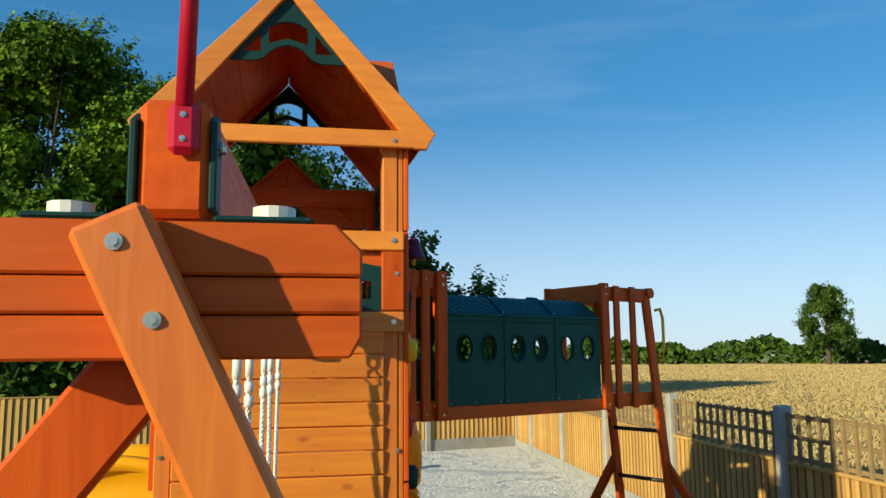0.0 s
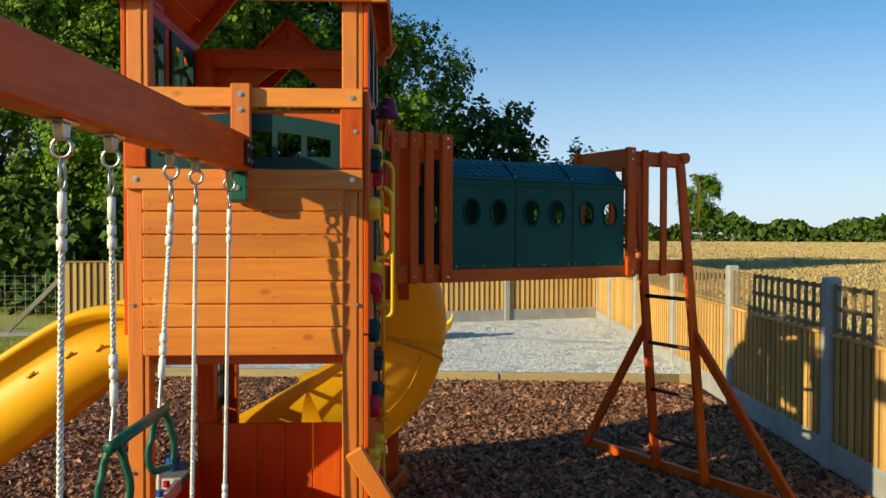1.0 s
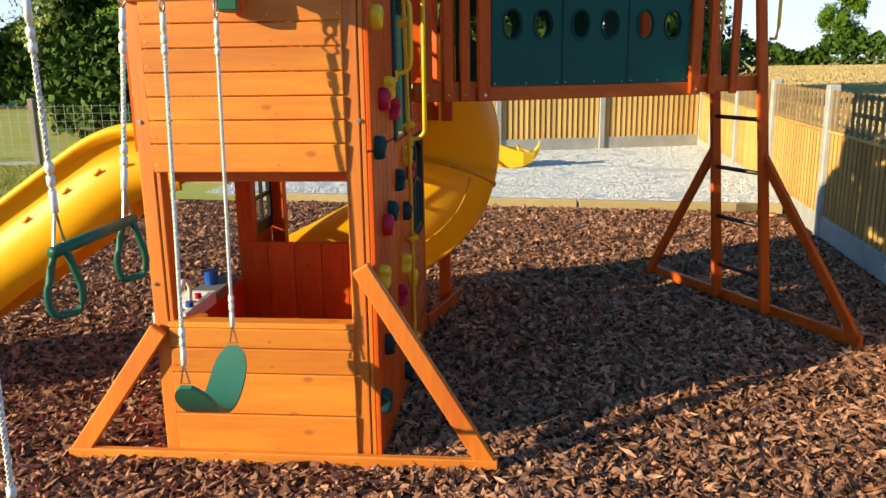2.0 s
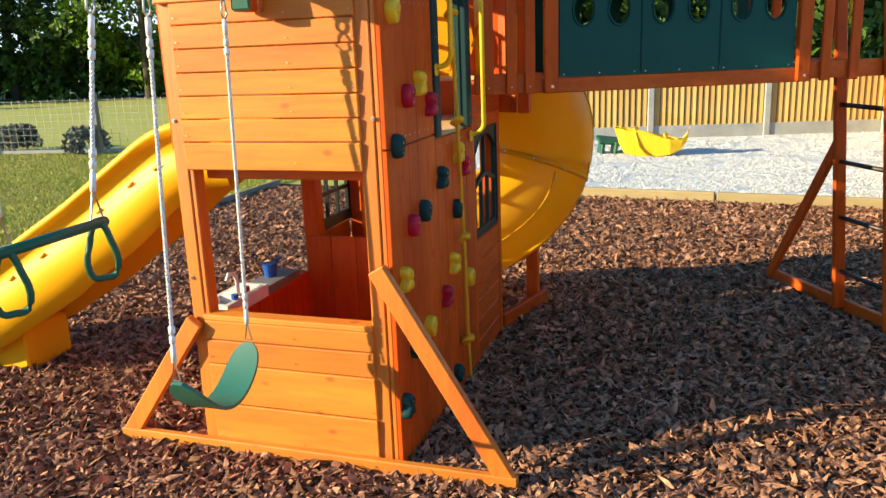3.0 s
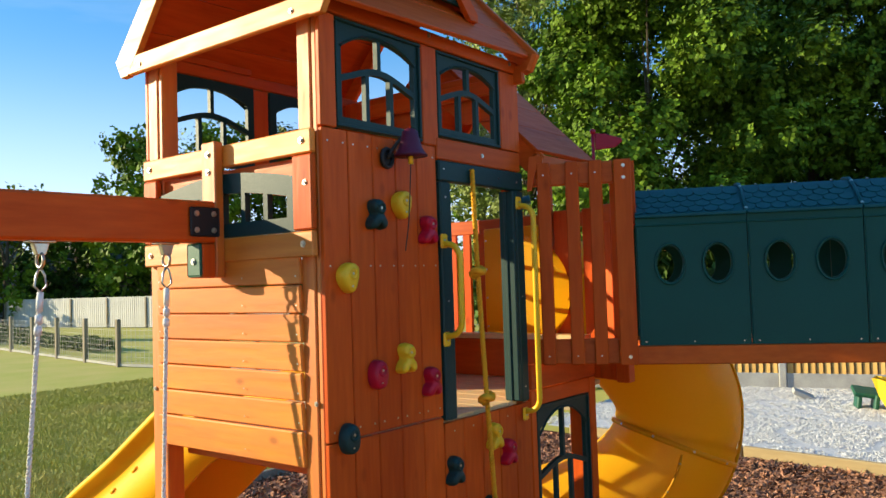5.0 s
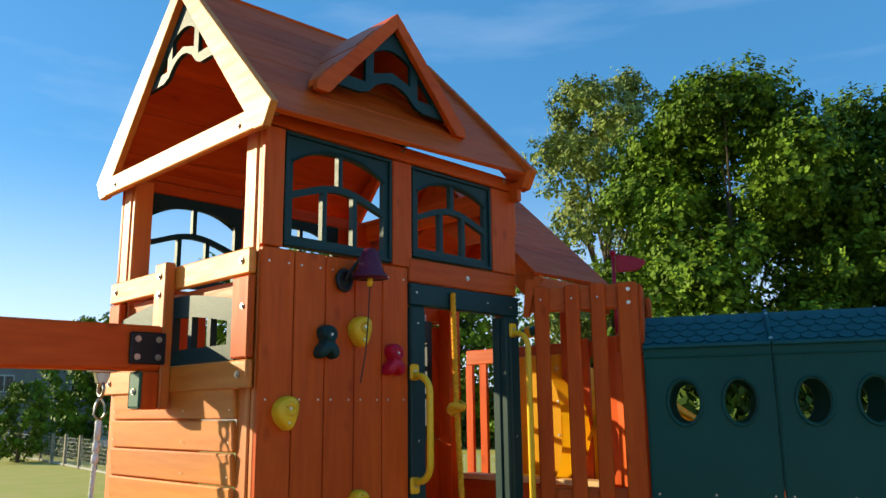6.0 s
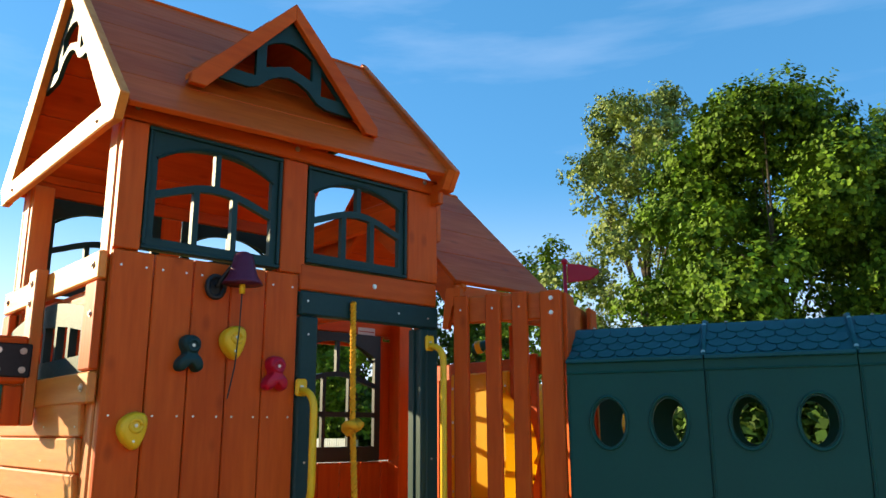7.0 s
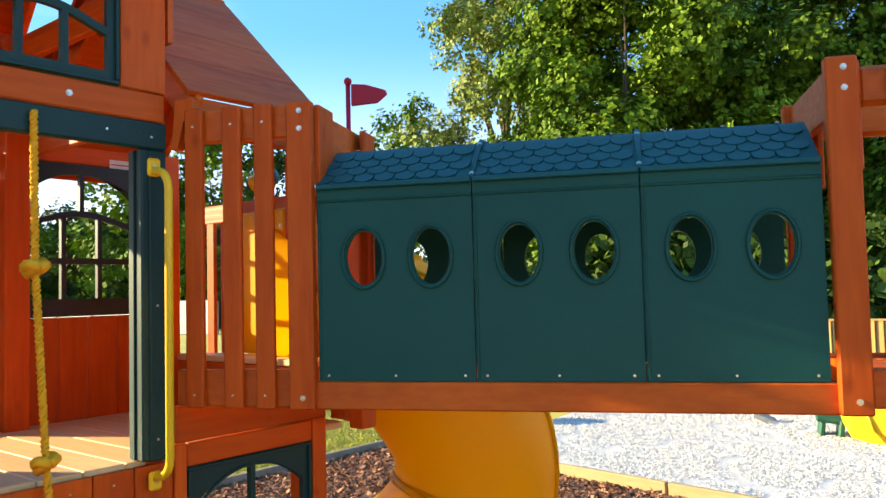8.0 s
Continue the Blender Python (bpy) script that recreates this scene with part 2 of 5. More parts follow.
def bar(p0, p1, w, h, bevel=0.004, side=None, bm=None):
    """A squared timber from p0 to p1: w along side (level by default), h across it."""
    p0, p1 = Vector(p0), Vector(p1)
    d = (p1 - p0).normalized()
    s = Vector(side) if side else (d.cross(Vector((0, 0, 1))) if abs(d.z) < 0.99 else Vector((1, 0, 0)))
    s = (s - d * s.dot(d)).normalized()
    u = s.cross(d)
    m = Matrix((s, d, u)).transposed().to_4x4()
    m.translation = (p0 + p1) / 2
    return block(bm or bmesh.new(), (w, (p1 - p0).length, h), m, bevel)


def tube(points, radius, sides=10, bm=None, radii=None, closed_ends=True):
    """A round bar along points."""
    bm = bm or bmesh.new()
    pts = [Vector(p) for p in points]
    rings = []
    ref = Vector((0.13, 0.27, 0.95))
    for i, p in enumerate(pts):
        d = (pts[min(i + 1, len(pts) - 1)] - pts[max(i - 1, 0)]).normalized()
        s = d.cross(ref)
        s = s.normalized() if s.length > 1e-3 else d.orthogonal().normalized()
        u = d.cross(s).normalized()
        r = radii[i] if radii else radius
        rings.append([bm.verts.new(p + r * (math.cos(a) * s + math.sin(a) * u)) for a in (2 * math.pi * k / sides for k in range(sides))])
    for a, b in zip(rings, rings[1:]):
        for k in range(sides):
            bm.faces.new((a[k], a[(k + 1) % sides], b[(k + 1) % sides], b[k]))
    if closed_ends:
        bm.faces.new(rings[0][::-1]), bm.faces.new(rings[-1])
    return bm


def prism(outline, depth, m, bevel=0.0):
    """An outline in the plane's x, y pulled to a depth along its z, laid at the pose m."""
    bm = bmesh.new()
    front = [bm.verts.new(m @ Vector((x, y, 0))) for x, y in outline]
    back = [bm.verts.new(m @ Vector((x, y, -depth))) for x, y in outline]
    bm.faces.new(front), bm.faces.new(back[::-1])
    for i in range(len(front)):
        j = (i + 1) % len(front)
        bm.faces.new((front[j], front[i], back[i], back[j]))
    bmesh.ops.recalc_face_normals(bm, faces=bm.faces)
    if bevel:
        bmesh.ops.bevel(bm, geom=list(bm.edges), offset=bevel, segments=1, affect="EDGES")
    return bm


def holed(outline, holes, depth, m):
    """A flat panel with openings through it."""
    bm = bmesh.new()
    edges = []
    for loop in [outline] + holes:
        vs = [bm.verts.new(m @ Vector((x, y, 0))) for x, y in loop]
        edges += [bm.edges.new((vs[i], vs[(i + 1) % len(vs)])) for i in range(len(vs))]
    got = bmesh.ops.triangle_fill(bm, use_beauty=True, use_dissolve=False, edges=edges)
    faces = [g for g in got["geom"] if isinstance(g, bmesh.types.BMFace)]
    out = bmesh.ops.extrude_face_region(bm, geom=faces)
    shift = m.to_3x3() @ Vector((0, 0, -depth))
    bmesh.ops.translate(bm, vec=shift, verts=[g for g in out["geom"] if isinstance(g, bmesh.types.BMVert)])
    bmesh.ops.recalc_face_normals(bm, faces=bm.faces)
    return bm


def oval(cx, cy, rx, ry, n=20):
    return [(cx + rx * math.cos(2 * math.pi * k / n), cy + ry * math.sin(2 * math.pi * k / n)) for k in range(n)]


FRONT = Matrix.Rotation(math.pi / 2, 4, "X")            # x across, y up, faces -y


def facing(origin, angle):
    """A plane that stands upright: x runs along the level direction angle (degrees from +x), y up; faces to its right-hand side."""
    return Matrix.Translation(origin) @ Matrix.Rotation(radians(angle), 4, "Z") @ FRONT


# ---- ground ----
def sheet(name, outline, z, mat, label, category):
    bm = bmesh.new()
    bm.faces.new([bm.verts.new((x, y, z)) for x, y in outline])
    return tagged(part(name, bm, mat), label, category, kind="structure")


def border_y(x):
    return 5.72 - 0.12 * x


def fence_x(y):
    return 3.05 + 0.071 * (y - 2.33)


BACK = Vector((-0.969, -0.247, 0))
CORNER = Vector((3.69, 11.35, 0))
sheet("ground", [(-900, -900), (900, -900), (900, 900), (-900, 900)], -0.03, LAWN, "mown lawn with dry straw-coloured patches", "lawn")
sheet("field", [(fence_x(-60), -60), (420, -60), (420, 330), (-40, 330), (fence_x(11.9), 11.9)], 0.37, WHEAT, "ripe golden wheat field running to a far hedge", "field")
sheet("bark_bed", [(-3.95, -9), (fence_x(-9), -9), (fence_x(5.3), border_y(3.2)), (-3.95, border_y(-3.95))], 0.0, BARK, "brown bark chip bed under the play set", "ground")
sheet("gravel_bed", [(-2.9, border_y(-2.9)), (fence_x(5.3), border_y(3.2)), (3.69, 11.35), (-3.3, 9.57)], 0.06, GRAVEL, "pale grey gravel bed beside the fence", "gravel")

# timber edging round the bark
edging = thing("timber_edging", "pale sawn timber edging round the bark bed", "edging")
for x in (-2.6, -0.7, 1.2, 2.75):
    x1 = min(x + 1.88, 3.2)
    part("sleeper", bar((x, border_y(x), 0.04), (x1, border_y(x1), 0.04), 0.055, 0.12, 0.008), FENCE_Y, edging)
for y in (-2.4, -0.5, 1.4, 3.3):
    part("board", bar((-3.95, y, 0.015), (-3.95, y + 1.88, 0.015), 0.04, 0.10, 0.006), GREYWOOD, edging)
part("board", bar((-3.95, 5.2, 0.015), (-3.95, 6.15, 0.015), 0.04, 0.10, 0.006), GREYWOOD, edging)


def scatter(name, count, place, size, mat, label, category, flat=0.35, seed=1, spread=0.2):
    """Loose pieces with uneven corners, strewn in one sheet."""
    rng = np.random.default_rng(seed)
    pos = place(rng, count)
    n = len(pos)
    big = size * np.minimum(np.exp(rng.normal(0, spread, n)), 1.9)
    base = np.array([(1, 0, 0), (0, 1, 0), (-1, 0, 0), (0, -1, 0), (0, 0, 1), (0, 0, -1)], float)
    v = base[None] * rng.uniform(0.55, 1.25, (n, 6, 1)) * np.stack([big * rng.uniform(0.6, 1.6, n), big * rng.uniform(0.18, 0.7, n), big * flat * rng.uniform(0.4, 1.5, n)], -1)[:, None]
    a, b, c = rng.uniform(0, 2 * np.pi, n), rng.normal(0, 0.55, n), rng.normal(0, 0.45, n)
    x, y, z = v[..., 0], v[..., 1], v[..., 2]
    y, z = y * np.cos(b)[:, None] - z * np.sin(b)[:, None], y * np.sin(b)[:, None] + z * np.cos(b)[:, None]
    x, z = x * np.cos(c)[:, None] - z * np.sin(c)[:, None], x * np.sin(c)[:, None] + z * np.cos(c)[:, None]
    x, y = x * np.cos(a)[:, None] - y * np.sin(a)[:, None], x * np.sin(a)[:, None] + y * np.cos(a)[:, None]
    verts = (np.stack([x, y, z], -1) + pos[:, None]).reshape(-1, 3)
    verts = verts.reshape(-1, 6, 3)[:, :5].reshape(-1, 3)      # what lies underneath is never seen
    tri = np.array([(0, 1, 4), (1, 2, 4), (2, 3, 4), (3, 0, 4)])
    faces = (tri[None] + 5 * np.arange(n)[:, None, None]).reshape(-1, 3)
    me = bpy.data.meshes.new(name)
    me.from_pydata(verts.tolist(), [], faces.tolist())
    me.materials.append(mat)
    return tagged(new(name, me), label, category, kind="stuff")


def on_bark(rng, n):
    x, y = rng.uniform(-3.9, 3.1, n), np.where(rng.uniform(0, 1, n) < 0.84, -1.5 + 7.4 * rng.uniform(0, 1, n) ** 1.25, -1.5 - 7.4 * rng.uniform(0, 1, n) ** 2)
    keep = (x < 3.0 + 0.071 * (y - 2.33)) & (y < 5.68 - 0.12 * x)
    return np.stack([x, y, rng.uniform(0.0, 0.022, n)], -1)[keep]


def on_gravel(rng, n):
    x, y = rng.uniform(-3.1, 3.6, n), rng.uniform(5.5, 11.4, n)
    # thin places where the sheet under the stones shows
    bare = np.abs(np.sin(1.7 * x + 0.6 * y) * np.sin(2.3 * y - 0.8 * x + 1) + 0.45 * np.sin(4.1 * x + 1.3 * y) + 0.25 * np.sin(9 * y + 5 * x))
    keep = (y > 5.78 - 0.12 * x) & (x < 3.0 + 0.071 * (y - 2.33)) & (y < 11.28 + 0.255 * (x - 3.69)) & (bare > 0.16 + 0.1 * rng.uniform(-1, 1, n))
    return np.stack([x, y, rng.uniform(0.06, 0.075, n)], -1)[keep]


scatter("bark_chips", 285000, on_bark, 0.0195, CHIP, "loose red-brown bark chips covering the play bed", "bark chips", 0.085, 2, 0.48)
scatter("gravel_stones", 190000, on_gravel, 0.0105, STONE, "loose pale limestone gravel", "gravel", 0.5, 3)

# ---- fences ----
BOARD = box(-0.038, 0.038, -0.013, 0.013, 0, 1, 0)
board_mesh = bpy.data.meshes.new("board")
bmesh.ops.rotate(BOARD, verts=BOARD.verts, cent=(0, 0, 0), matrix=Matrix.Rotation(radians(-15), 3, "Z"))
BOARD.to_mesh(board_mesh)
BOARD.free()
board_mesh.materials.append(FENCE)
slat_mesh = bpy.data.meshes.new("slat")
SLAT = box(-0.5, 0.5, -0.009, 0.009, -0.014, 0.014, 0)
SLAT.to_mesh(slat_mesh)
SLAT.free()
slat_mesh.materials.append(TRELLIS)


def piece(name, mesh, m, parent):
    ob = new(name, mesh)
    ob.parent = parent
    ob.matrix_basis = m
    return ob


def fence_bay(a, b, base, top, trellis_top=0.0):
    """One bay between two posts: concrete gravel board, upright featheredge boards, rails, and an open trellis on top."""
    a, b = Vector(a), Vector(b)
    along = (b - a).normalized()
    turn = Matrix.Rotation(math.atan2(along.y, along.x), 4, "Z")
    bay = thing("fence_panel", "pale featheredge pine fence panel on a concrete gravel board" if not trellis_top else "pine fence panel with square trellis top on a concrete gravel board", "fence", group="boundary fence panels")
    part("concrete_post", box(-0.05, 0.05, -0.05, 0.05, -0.1, max(top, trellis_top) + 0.05, 0.012), CONCRETE, bay).matrix_basis = Matrix.Translation(a) @ turn
    part("gravel_board", bar(a + along * 0.05 + Vector((0, 0, base / 2)), b - along * 0.05 + Vector((0, 0, base / 2)), 0.045, base, 0.006), CONCRETE, bay)
    # added dark sheet: paints the shadow lines seen between the boards
    part("backing", bar(a + along * 0.05 + Vector((0, 0, (base + top) / 2)), b - along * 0.05 + Vector((0, 0, (base + top) / 2)), 0.008, top - base - 0.004, 0), FENCE_GAP_SHADE, bay)
    n = int((b - a).length / 0.098)
    for i in range(n):
        p = a + along * (0.1 + i * ((b - a).length - 0.2) / max(n - 1, 1))
        piece("board", board_mesh, Matrix.Translation((p.x, p.y, base)) @ turn @ Matrix.Diagonal((1, 1, top - base, 1)), bay)
    lift = Vector((0, 0, 1))
    part("capping", bar(a + lift * (top + 0.012), b + lift * (top + 0.012), 0.05, 0.024, 0.004), FENCE, bay)
    if trellis_top:
        rows = 3
        for k in range(rows):
            z = top + 0.05 + (trellis_top - top - 0.07) * k / (rows - 1)
            m = (a + b) / 2
            piece("slat", slat_mesh, Matrix.Translation((m.x, m.y, z)) @ turn @ Matrix.Diagonal(((b - a).length - 0.1, 1, 1, 1)), bay)
        cols = int((b - a).length / 0.125)
        side = Vector((-along.y, along.x, 0)) * 0.018
        for k in range(cols):
            p = a + along * (0.1 + k * ((b - a).length - 0.2) / (cols - 1)) + side
            piece("slat", slat_mesh, Matrix.Translation((p.x, p.y, (top + trellis_top) / 2 + 0.015)) @ turn @ Matrix.Rotation(math.pi / 2, 4, "Y") @ Matrix.Diagonal((trellis_top - top - 0.02, 1, 1, 1)), bay)


ys = [-7.42, -5.47, -3.52, -1.57, 0.38, 2.33, 4.28, 6.23, 8.18, 10.13, 11.35]
for y0, y1 in zip(ys, ys[1:]):
    fence_bay((fence_x(y0), y0, 0), (fence_x(y1), y1, 0), 0.19, 0.90, 1.25)
for i in range(5):
    fence_bay(CORNER + BACK * (1.78 * i), CORNER + BACK * (1.78 * (i + 1)), 0.26, 1.14)


# ---- fixings ----
bolt_bm = tube([(0, 0, 0), (0, 0, 0.003)], 0.0100, 12)
tube([(0, 0, 0.003), (0, 0, 0.007)], 0.0058, 6, bolt_bm)
bolt_mesh = bpy.data.meshes.new("bolt")
bolt_bm.to_mesh(bolt_mesh)
bolt_bm.free()
bolt_mesh.materials.append(STEEL)
screw_bm = tube([(0, 0, 0), (0, 0, 0.0022)], 0.0036, 8)
screw_mesh = bpy.data.meshes.new("screw")
screw_bm.to_mesh(screw_mesh)
screw_bm.free()
screw_mesh.materials.append(STEEL)


def fix(parent, at, towards, mesh=None, scale=1.0):
    """A bolt or screw head at a place, facing a way."""
    q = Vector(towards).to_track_quat("Z", "Y")
    ob = piece("bolt" if mesh is None else "screw", mesh or bolt_mesh, Matrix.LocRotScale(Vector(at), q, Vector((scale,) * 3)), None)
    ob.parent = parent
    ob.matrix_parent_inverse = undo(parent)
    return ob


# ---- tower ----
tower = thing("play_tower", "orange-stained cedar play tower with gabled roof and climbing wall", "play tower")
W, D, PT = 0.85, 1.05, 0.078
for x in (-W, -PT):
    part("post", box(x, x + PT - 0.022, 0.002, 0.07, 0, 2.47), CEDAR_LIT_Z, tower)
    part("post", box(x + PT - 0.020, x + PT, 0.006, 0.07, 0, 2.47), CEDAR_LIT_Z, tower)
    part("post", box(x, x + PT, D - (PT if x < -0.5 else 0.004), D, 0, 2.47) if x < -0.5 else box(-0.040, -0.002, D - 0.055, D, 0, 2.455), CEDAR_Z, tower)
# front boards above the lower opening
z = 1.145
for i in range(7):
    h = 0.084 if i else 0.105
    part("plank", bar((-W + 0.058, -0.003, z + h / 2), (-0.072, -0.003, z + h / 2), 0.016, h - 0.003, 0.004, side=(0, 1, 0.08)), CEDAR_LIT_X, tower)
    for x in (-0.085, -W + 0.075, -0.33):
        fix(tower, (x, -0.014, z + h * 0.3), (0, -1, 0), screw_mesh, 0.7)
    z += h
part("rail", box(-W, -0.001, -0.022, 0.0, 1.748, 1.822), CEDAR_LIT_X, tower)
part("rail", box(-W, -0.001, -0.022, 0.0, 2.045, 2.115), CEDAR_LIT_X, tower)
part("upright", box(-PT - 0.005, -0.001, -0.022, 0.0, 1.826, 2.041), CEDAR_Z, tower)
part("upright", box(-W, -W + PT, -0.022, 0.0, 1.826, 2.041), CEDAR_Z, tower)
for x in (-0.04, -0.81):
    for zz in (1.785, 2.082):
        fix(tower, (x, -0.022, zz), (0, -1, 0))
    fix(tower, (x + 0.012, -0.022, 1.96), (0, -1, 0), None, 0.8)
    fix(tower, (-0.025 if x > -0.5 else -0.83, 0.0, 1.33), (0, -1, 0), None, 0.8)
    fix(tower, (-0.03 if x > -0.5 else -0.83, 0.0, 0.72), (0, -1, 0), None, 0.8)
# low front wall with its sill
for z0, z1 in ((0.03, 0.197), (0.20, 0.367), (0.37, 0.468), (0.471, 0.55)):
    part("plank", bar((-W + 0.058, -0.003, (z0 + z1) / 2), (-0.072, -0.003, (z0 + z1) / 2), 0.016, z1 - z0, 0.004, side=(0, 1, 0.03)), CEDAR_LIT_X, tower)
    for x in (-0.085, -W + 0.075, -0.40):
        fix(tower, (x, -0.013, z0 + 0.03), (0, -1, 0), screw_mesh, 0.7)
part("sill", box(-W + 0.058, -0.072, -0.016, 0.055, 0.552, 0.575), CEDAR_LIT_X, tower)
part("ground_rail", box(-1.24, 0.47, -0.045, -0.012, -0.02, 0.05), CEDAR_LIT_X, tower)
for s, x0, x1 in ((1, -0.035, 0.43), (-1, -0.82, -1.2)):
    part("brace", bar((x0, -0.025, 0.80 if s > 0 else 0.55), (x1, -0.025, 0.03), 0.035, 0.07, 0.005, side=(0, 1, 0)), CEDAR_LIT_Z, tower)


# climbing wall: upright boards with joints, above and below the deck line
for i in range(5):
    y = 0.004 + i * 0.1045
    part("board", box(0.001, 0.019, y, y + 0.1015, 1.222, 2.118, 0.003), CEDAR_Z, tower)
    for zz in (1.25, 1.72, 2.08):
        for dy in (0.02, 0.082):
            fix(tower, (0.019, y + dy, zz), (1, 0, 0), screw_mesh, 0.8)
for i in range(5):
    y = 0.004 + i * 0.1045
    part("board", box(0.001, 0.019, y, y + 0.1015, 0.0, 1.216, 0.003), CEDAR_Z, tower)
for i in range(5):
    y = 0.529 + i * 0.1075
    part("board", box(0.001, 0.019, y, y + 0.1045, 0.0, 1.196, 0.003), CEDAR_Z, tower)
    for zz in (1.165, 0.4):
        fix(tower, (0.019, y + 0.05, zz), (1, 0, 0), screw_mesh, 0.8)
part("rail", box(0.001, 0.022, 0.528, D - 0.006, 2.078, 2.152), CEDAR_Y, tower)
fix(tower, (0.022, 0.79, 2.115), (1, 0, 0), None, 0.8)
# rear half of the wall under the deck
part("board", box(0.001, 0.019, 1.070, 1.106, 0.0, 1.235, 0.003), CEDAR_Z, tower)
part("board", box(0.001, 0.019, 1.545, 1.60, 0.0, 1.235, 0.003), CEDAR_Z, tower)
part("rail", box(0.001, 0.021, 1.072, 1.60, 1.237, 1.334), CEDAR_Y, tower)
part("rail", box(0.001, 0.019, 1.109, 1.542, 1.172, 1.234), CEDAR_Y, tower)
for i in range(6):
    part("plank", box(0.003, 0.017, 1.109, 1.542, 0.01 + i * 0.104, 0.111 + i * 0.104, 0.003), CEDAR_Y, tower)
part("post", box(-0.075, -0.002, 1.53, 1.60, 0, 1.21), CEDAR_Z, tower)
part("post", box(-W, -W + 0.075, 1.53, 1.60, 0, 2.15), CEDAR_Z, tower)
part("foot_board", bar((0.02, 1.60, 0.045), (0.16, 2.14, 0.045), 0.03, 0.09), CEDAR_Y, tower)
part("post", box(0.05, 0.12, 2.08, 2.15, 0, 0.46), CEDAR_Z, tower)
# decks
for i in range(9):
    part("deck_board", box(-W + 0.01, -0.003, 0.075 + i * 0.109, 0.181 + i * 0.109, 1.186, 1.208, 0.003), DECKWOOD, tower)
for i in range(6):
    y = 1.058 + i * 0.106
    part("deck_board", box(-W + 0.01, -0.004, y, y + 0.103, 1.186, 1.208, 0.003), DECKWOOD, tower)
# raised step before the tube slide
part("riser", box(-W + 0.08, -0.045, 1.588, 1.606, 1.210, 1.386, 0.003), CEDAR_X, tower)
part("step_board", box(-W + 0.08, -0.03, 1.580, 1.673, 1.388, 1.410, 0.003), DECKWOOD, tower)
for y in (0.08, 0.62, 1.02, 1.66):
    part("joist", box(-W + 0.08, -0.08, y, y + 0.03, 1.10, 1.184), CEDAR_X, tower)
# posts and beam between the upper windows
for y0, y1 in ((0.002, 0.066), (0.462, 0.542), (0.925, D)):
    part("post", box(0.0015, 0.019, y0, y1, 2.122 if y0 < 0.5 else 2.156, 2.455, 0.003), CEDAR_Z, tower)
    part("post", box(-W - 0.019, -W - 0.0015, y0, y1, 2.122, 2.455, 0.003), CEDAR_Z, tower)
for x0, x1 in ((0.0, 0.024), (-W - 0.024, -W)):
    part("eave_beam", box(x0, x1, -0.02, D + 0.005, 2.458, 2.505), CEDAR_Y, tower)
    part("packing_block", box(x0, x1, -0.018, 0.46, 2.506, 2.532, 0.002), CEDAR_Y, tower)
for y in (0.03, 0.50, 0.99):
    fix(tower, (0.024, y, 2.49), (1, 0, 0), None, 0.8)
part("rail", box(-W - 0.02, -W, 0.0, D, 2.04, 2.118), CEDAR_Y, tower)
part("rail", box(-W, 0, D - 0.03, D - 0.002, 2.40, 2.46), CEDAR_X, tower)
# boards that close the far side of the deck
for i in range(3):
    part("board", box(-W - 0.018, -W, 0.02 + i * 0.105, 0.122 + i * 0.105, 1.22, 2.035, 0.003), CEDAR_Z, tower)
for i in range(7):
    y = 0.86 + i * 0.106
    part("board", box(-W - 0.018, -W, y, y + 0.103, 1.18, 1.56, 0.003), CEDAR_Z, tower)
part("board", box(-W - 0.018, -W, 0.86, 1.028, 1.565, 2.035, 0.003), CEDAR_Z, tower)
part("board", box(-W - 0.018, -W, 1.482, 1.598, 1.565, 2.072, 0.003), CEDAR_Z, tower)
part("rail", box(-W - 0.018, -W, 1.03, 1.60, 2.095, 2.16), CEDAR_Y, tower)
# low walls round the play kitchen under the deck
for i in range(6):
    part("board", box(-W + 0.02 + i * 0.135, -W + 0.152 + i * 0.135, D - 0.10, D - 0.082, 0, 0.67, 0.003), CEDAR_Z, tower)
for i in range(7):
    part("board", box(-W + 0.005, -W + 0.02, 0.075 + i * 0.128, 0.20 + i * 0.128, 0, 0.47, 0.003), CEDAR_Z, tower)


# ---- plastic windows ----
def grid_window(w, h, rows=1):
    """Openings of a window with an arched head: two lights over one or two rows of three."""
    def head(x):
        return h - 0.035 - 0.055 * h / 0.33 * abs((x - w / 2) / (w / 2)) ** 2.2
    def mid(x):
        return h * (0.50 if rows == 1 else 0.62) + 0.028 * math.cos(math.pi * (x - w / 2) / w * 1.6)
    def light(x0, x1, low, high):
        xs = [x0 + (x1 - x0) * k / 6 for k in range(7)]
        return [(x, low(x)) for x in xs] + [(x, high(x)) for x in reversed(xs)]
    b, m = 0.030, 0.008
    floor = lambda x: 0.032
    under = lambda x: mid(x) - 0.010
    over = lambda x: mid(x) + 0.010
    third = (w - 2 * b) / 3
    out = [light(b, w / 2 - m, over, head), light(w / 2 + m, w - b, over, head)]
    for k in range(3):
        x0, x1 = b + k * third + (m if k else 0), b + (k + 1) * third - (m if k < 2 else 0)
        if rows == 1:
            out.append(light(x0, x1, floor, under))
        else:
            out += [light(x0, x1, lambda x: h * 0.36 + 0.010, under), light(x0, x1, lambda x: 0.06, lambda x: h * 0.36 - 0.010)]
    return out


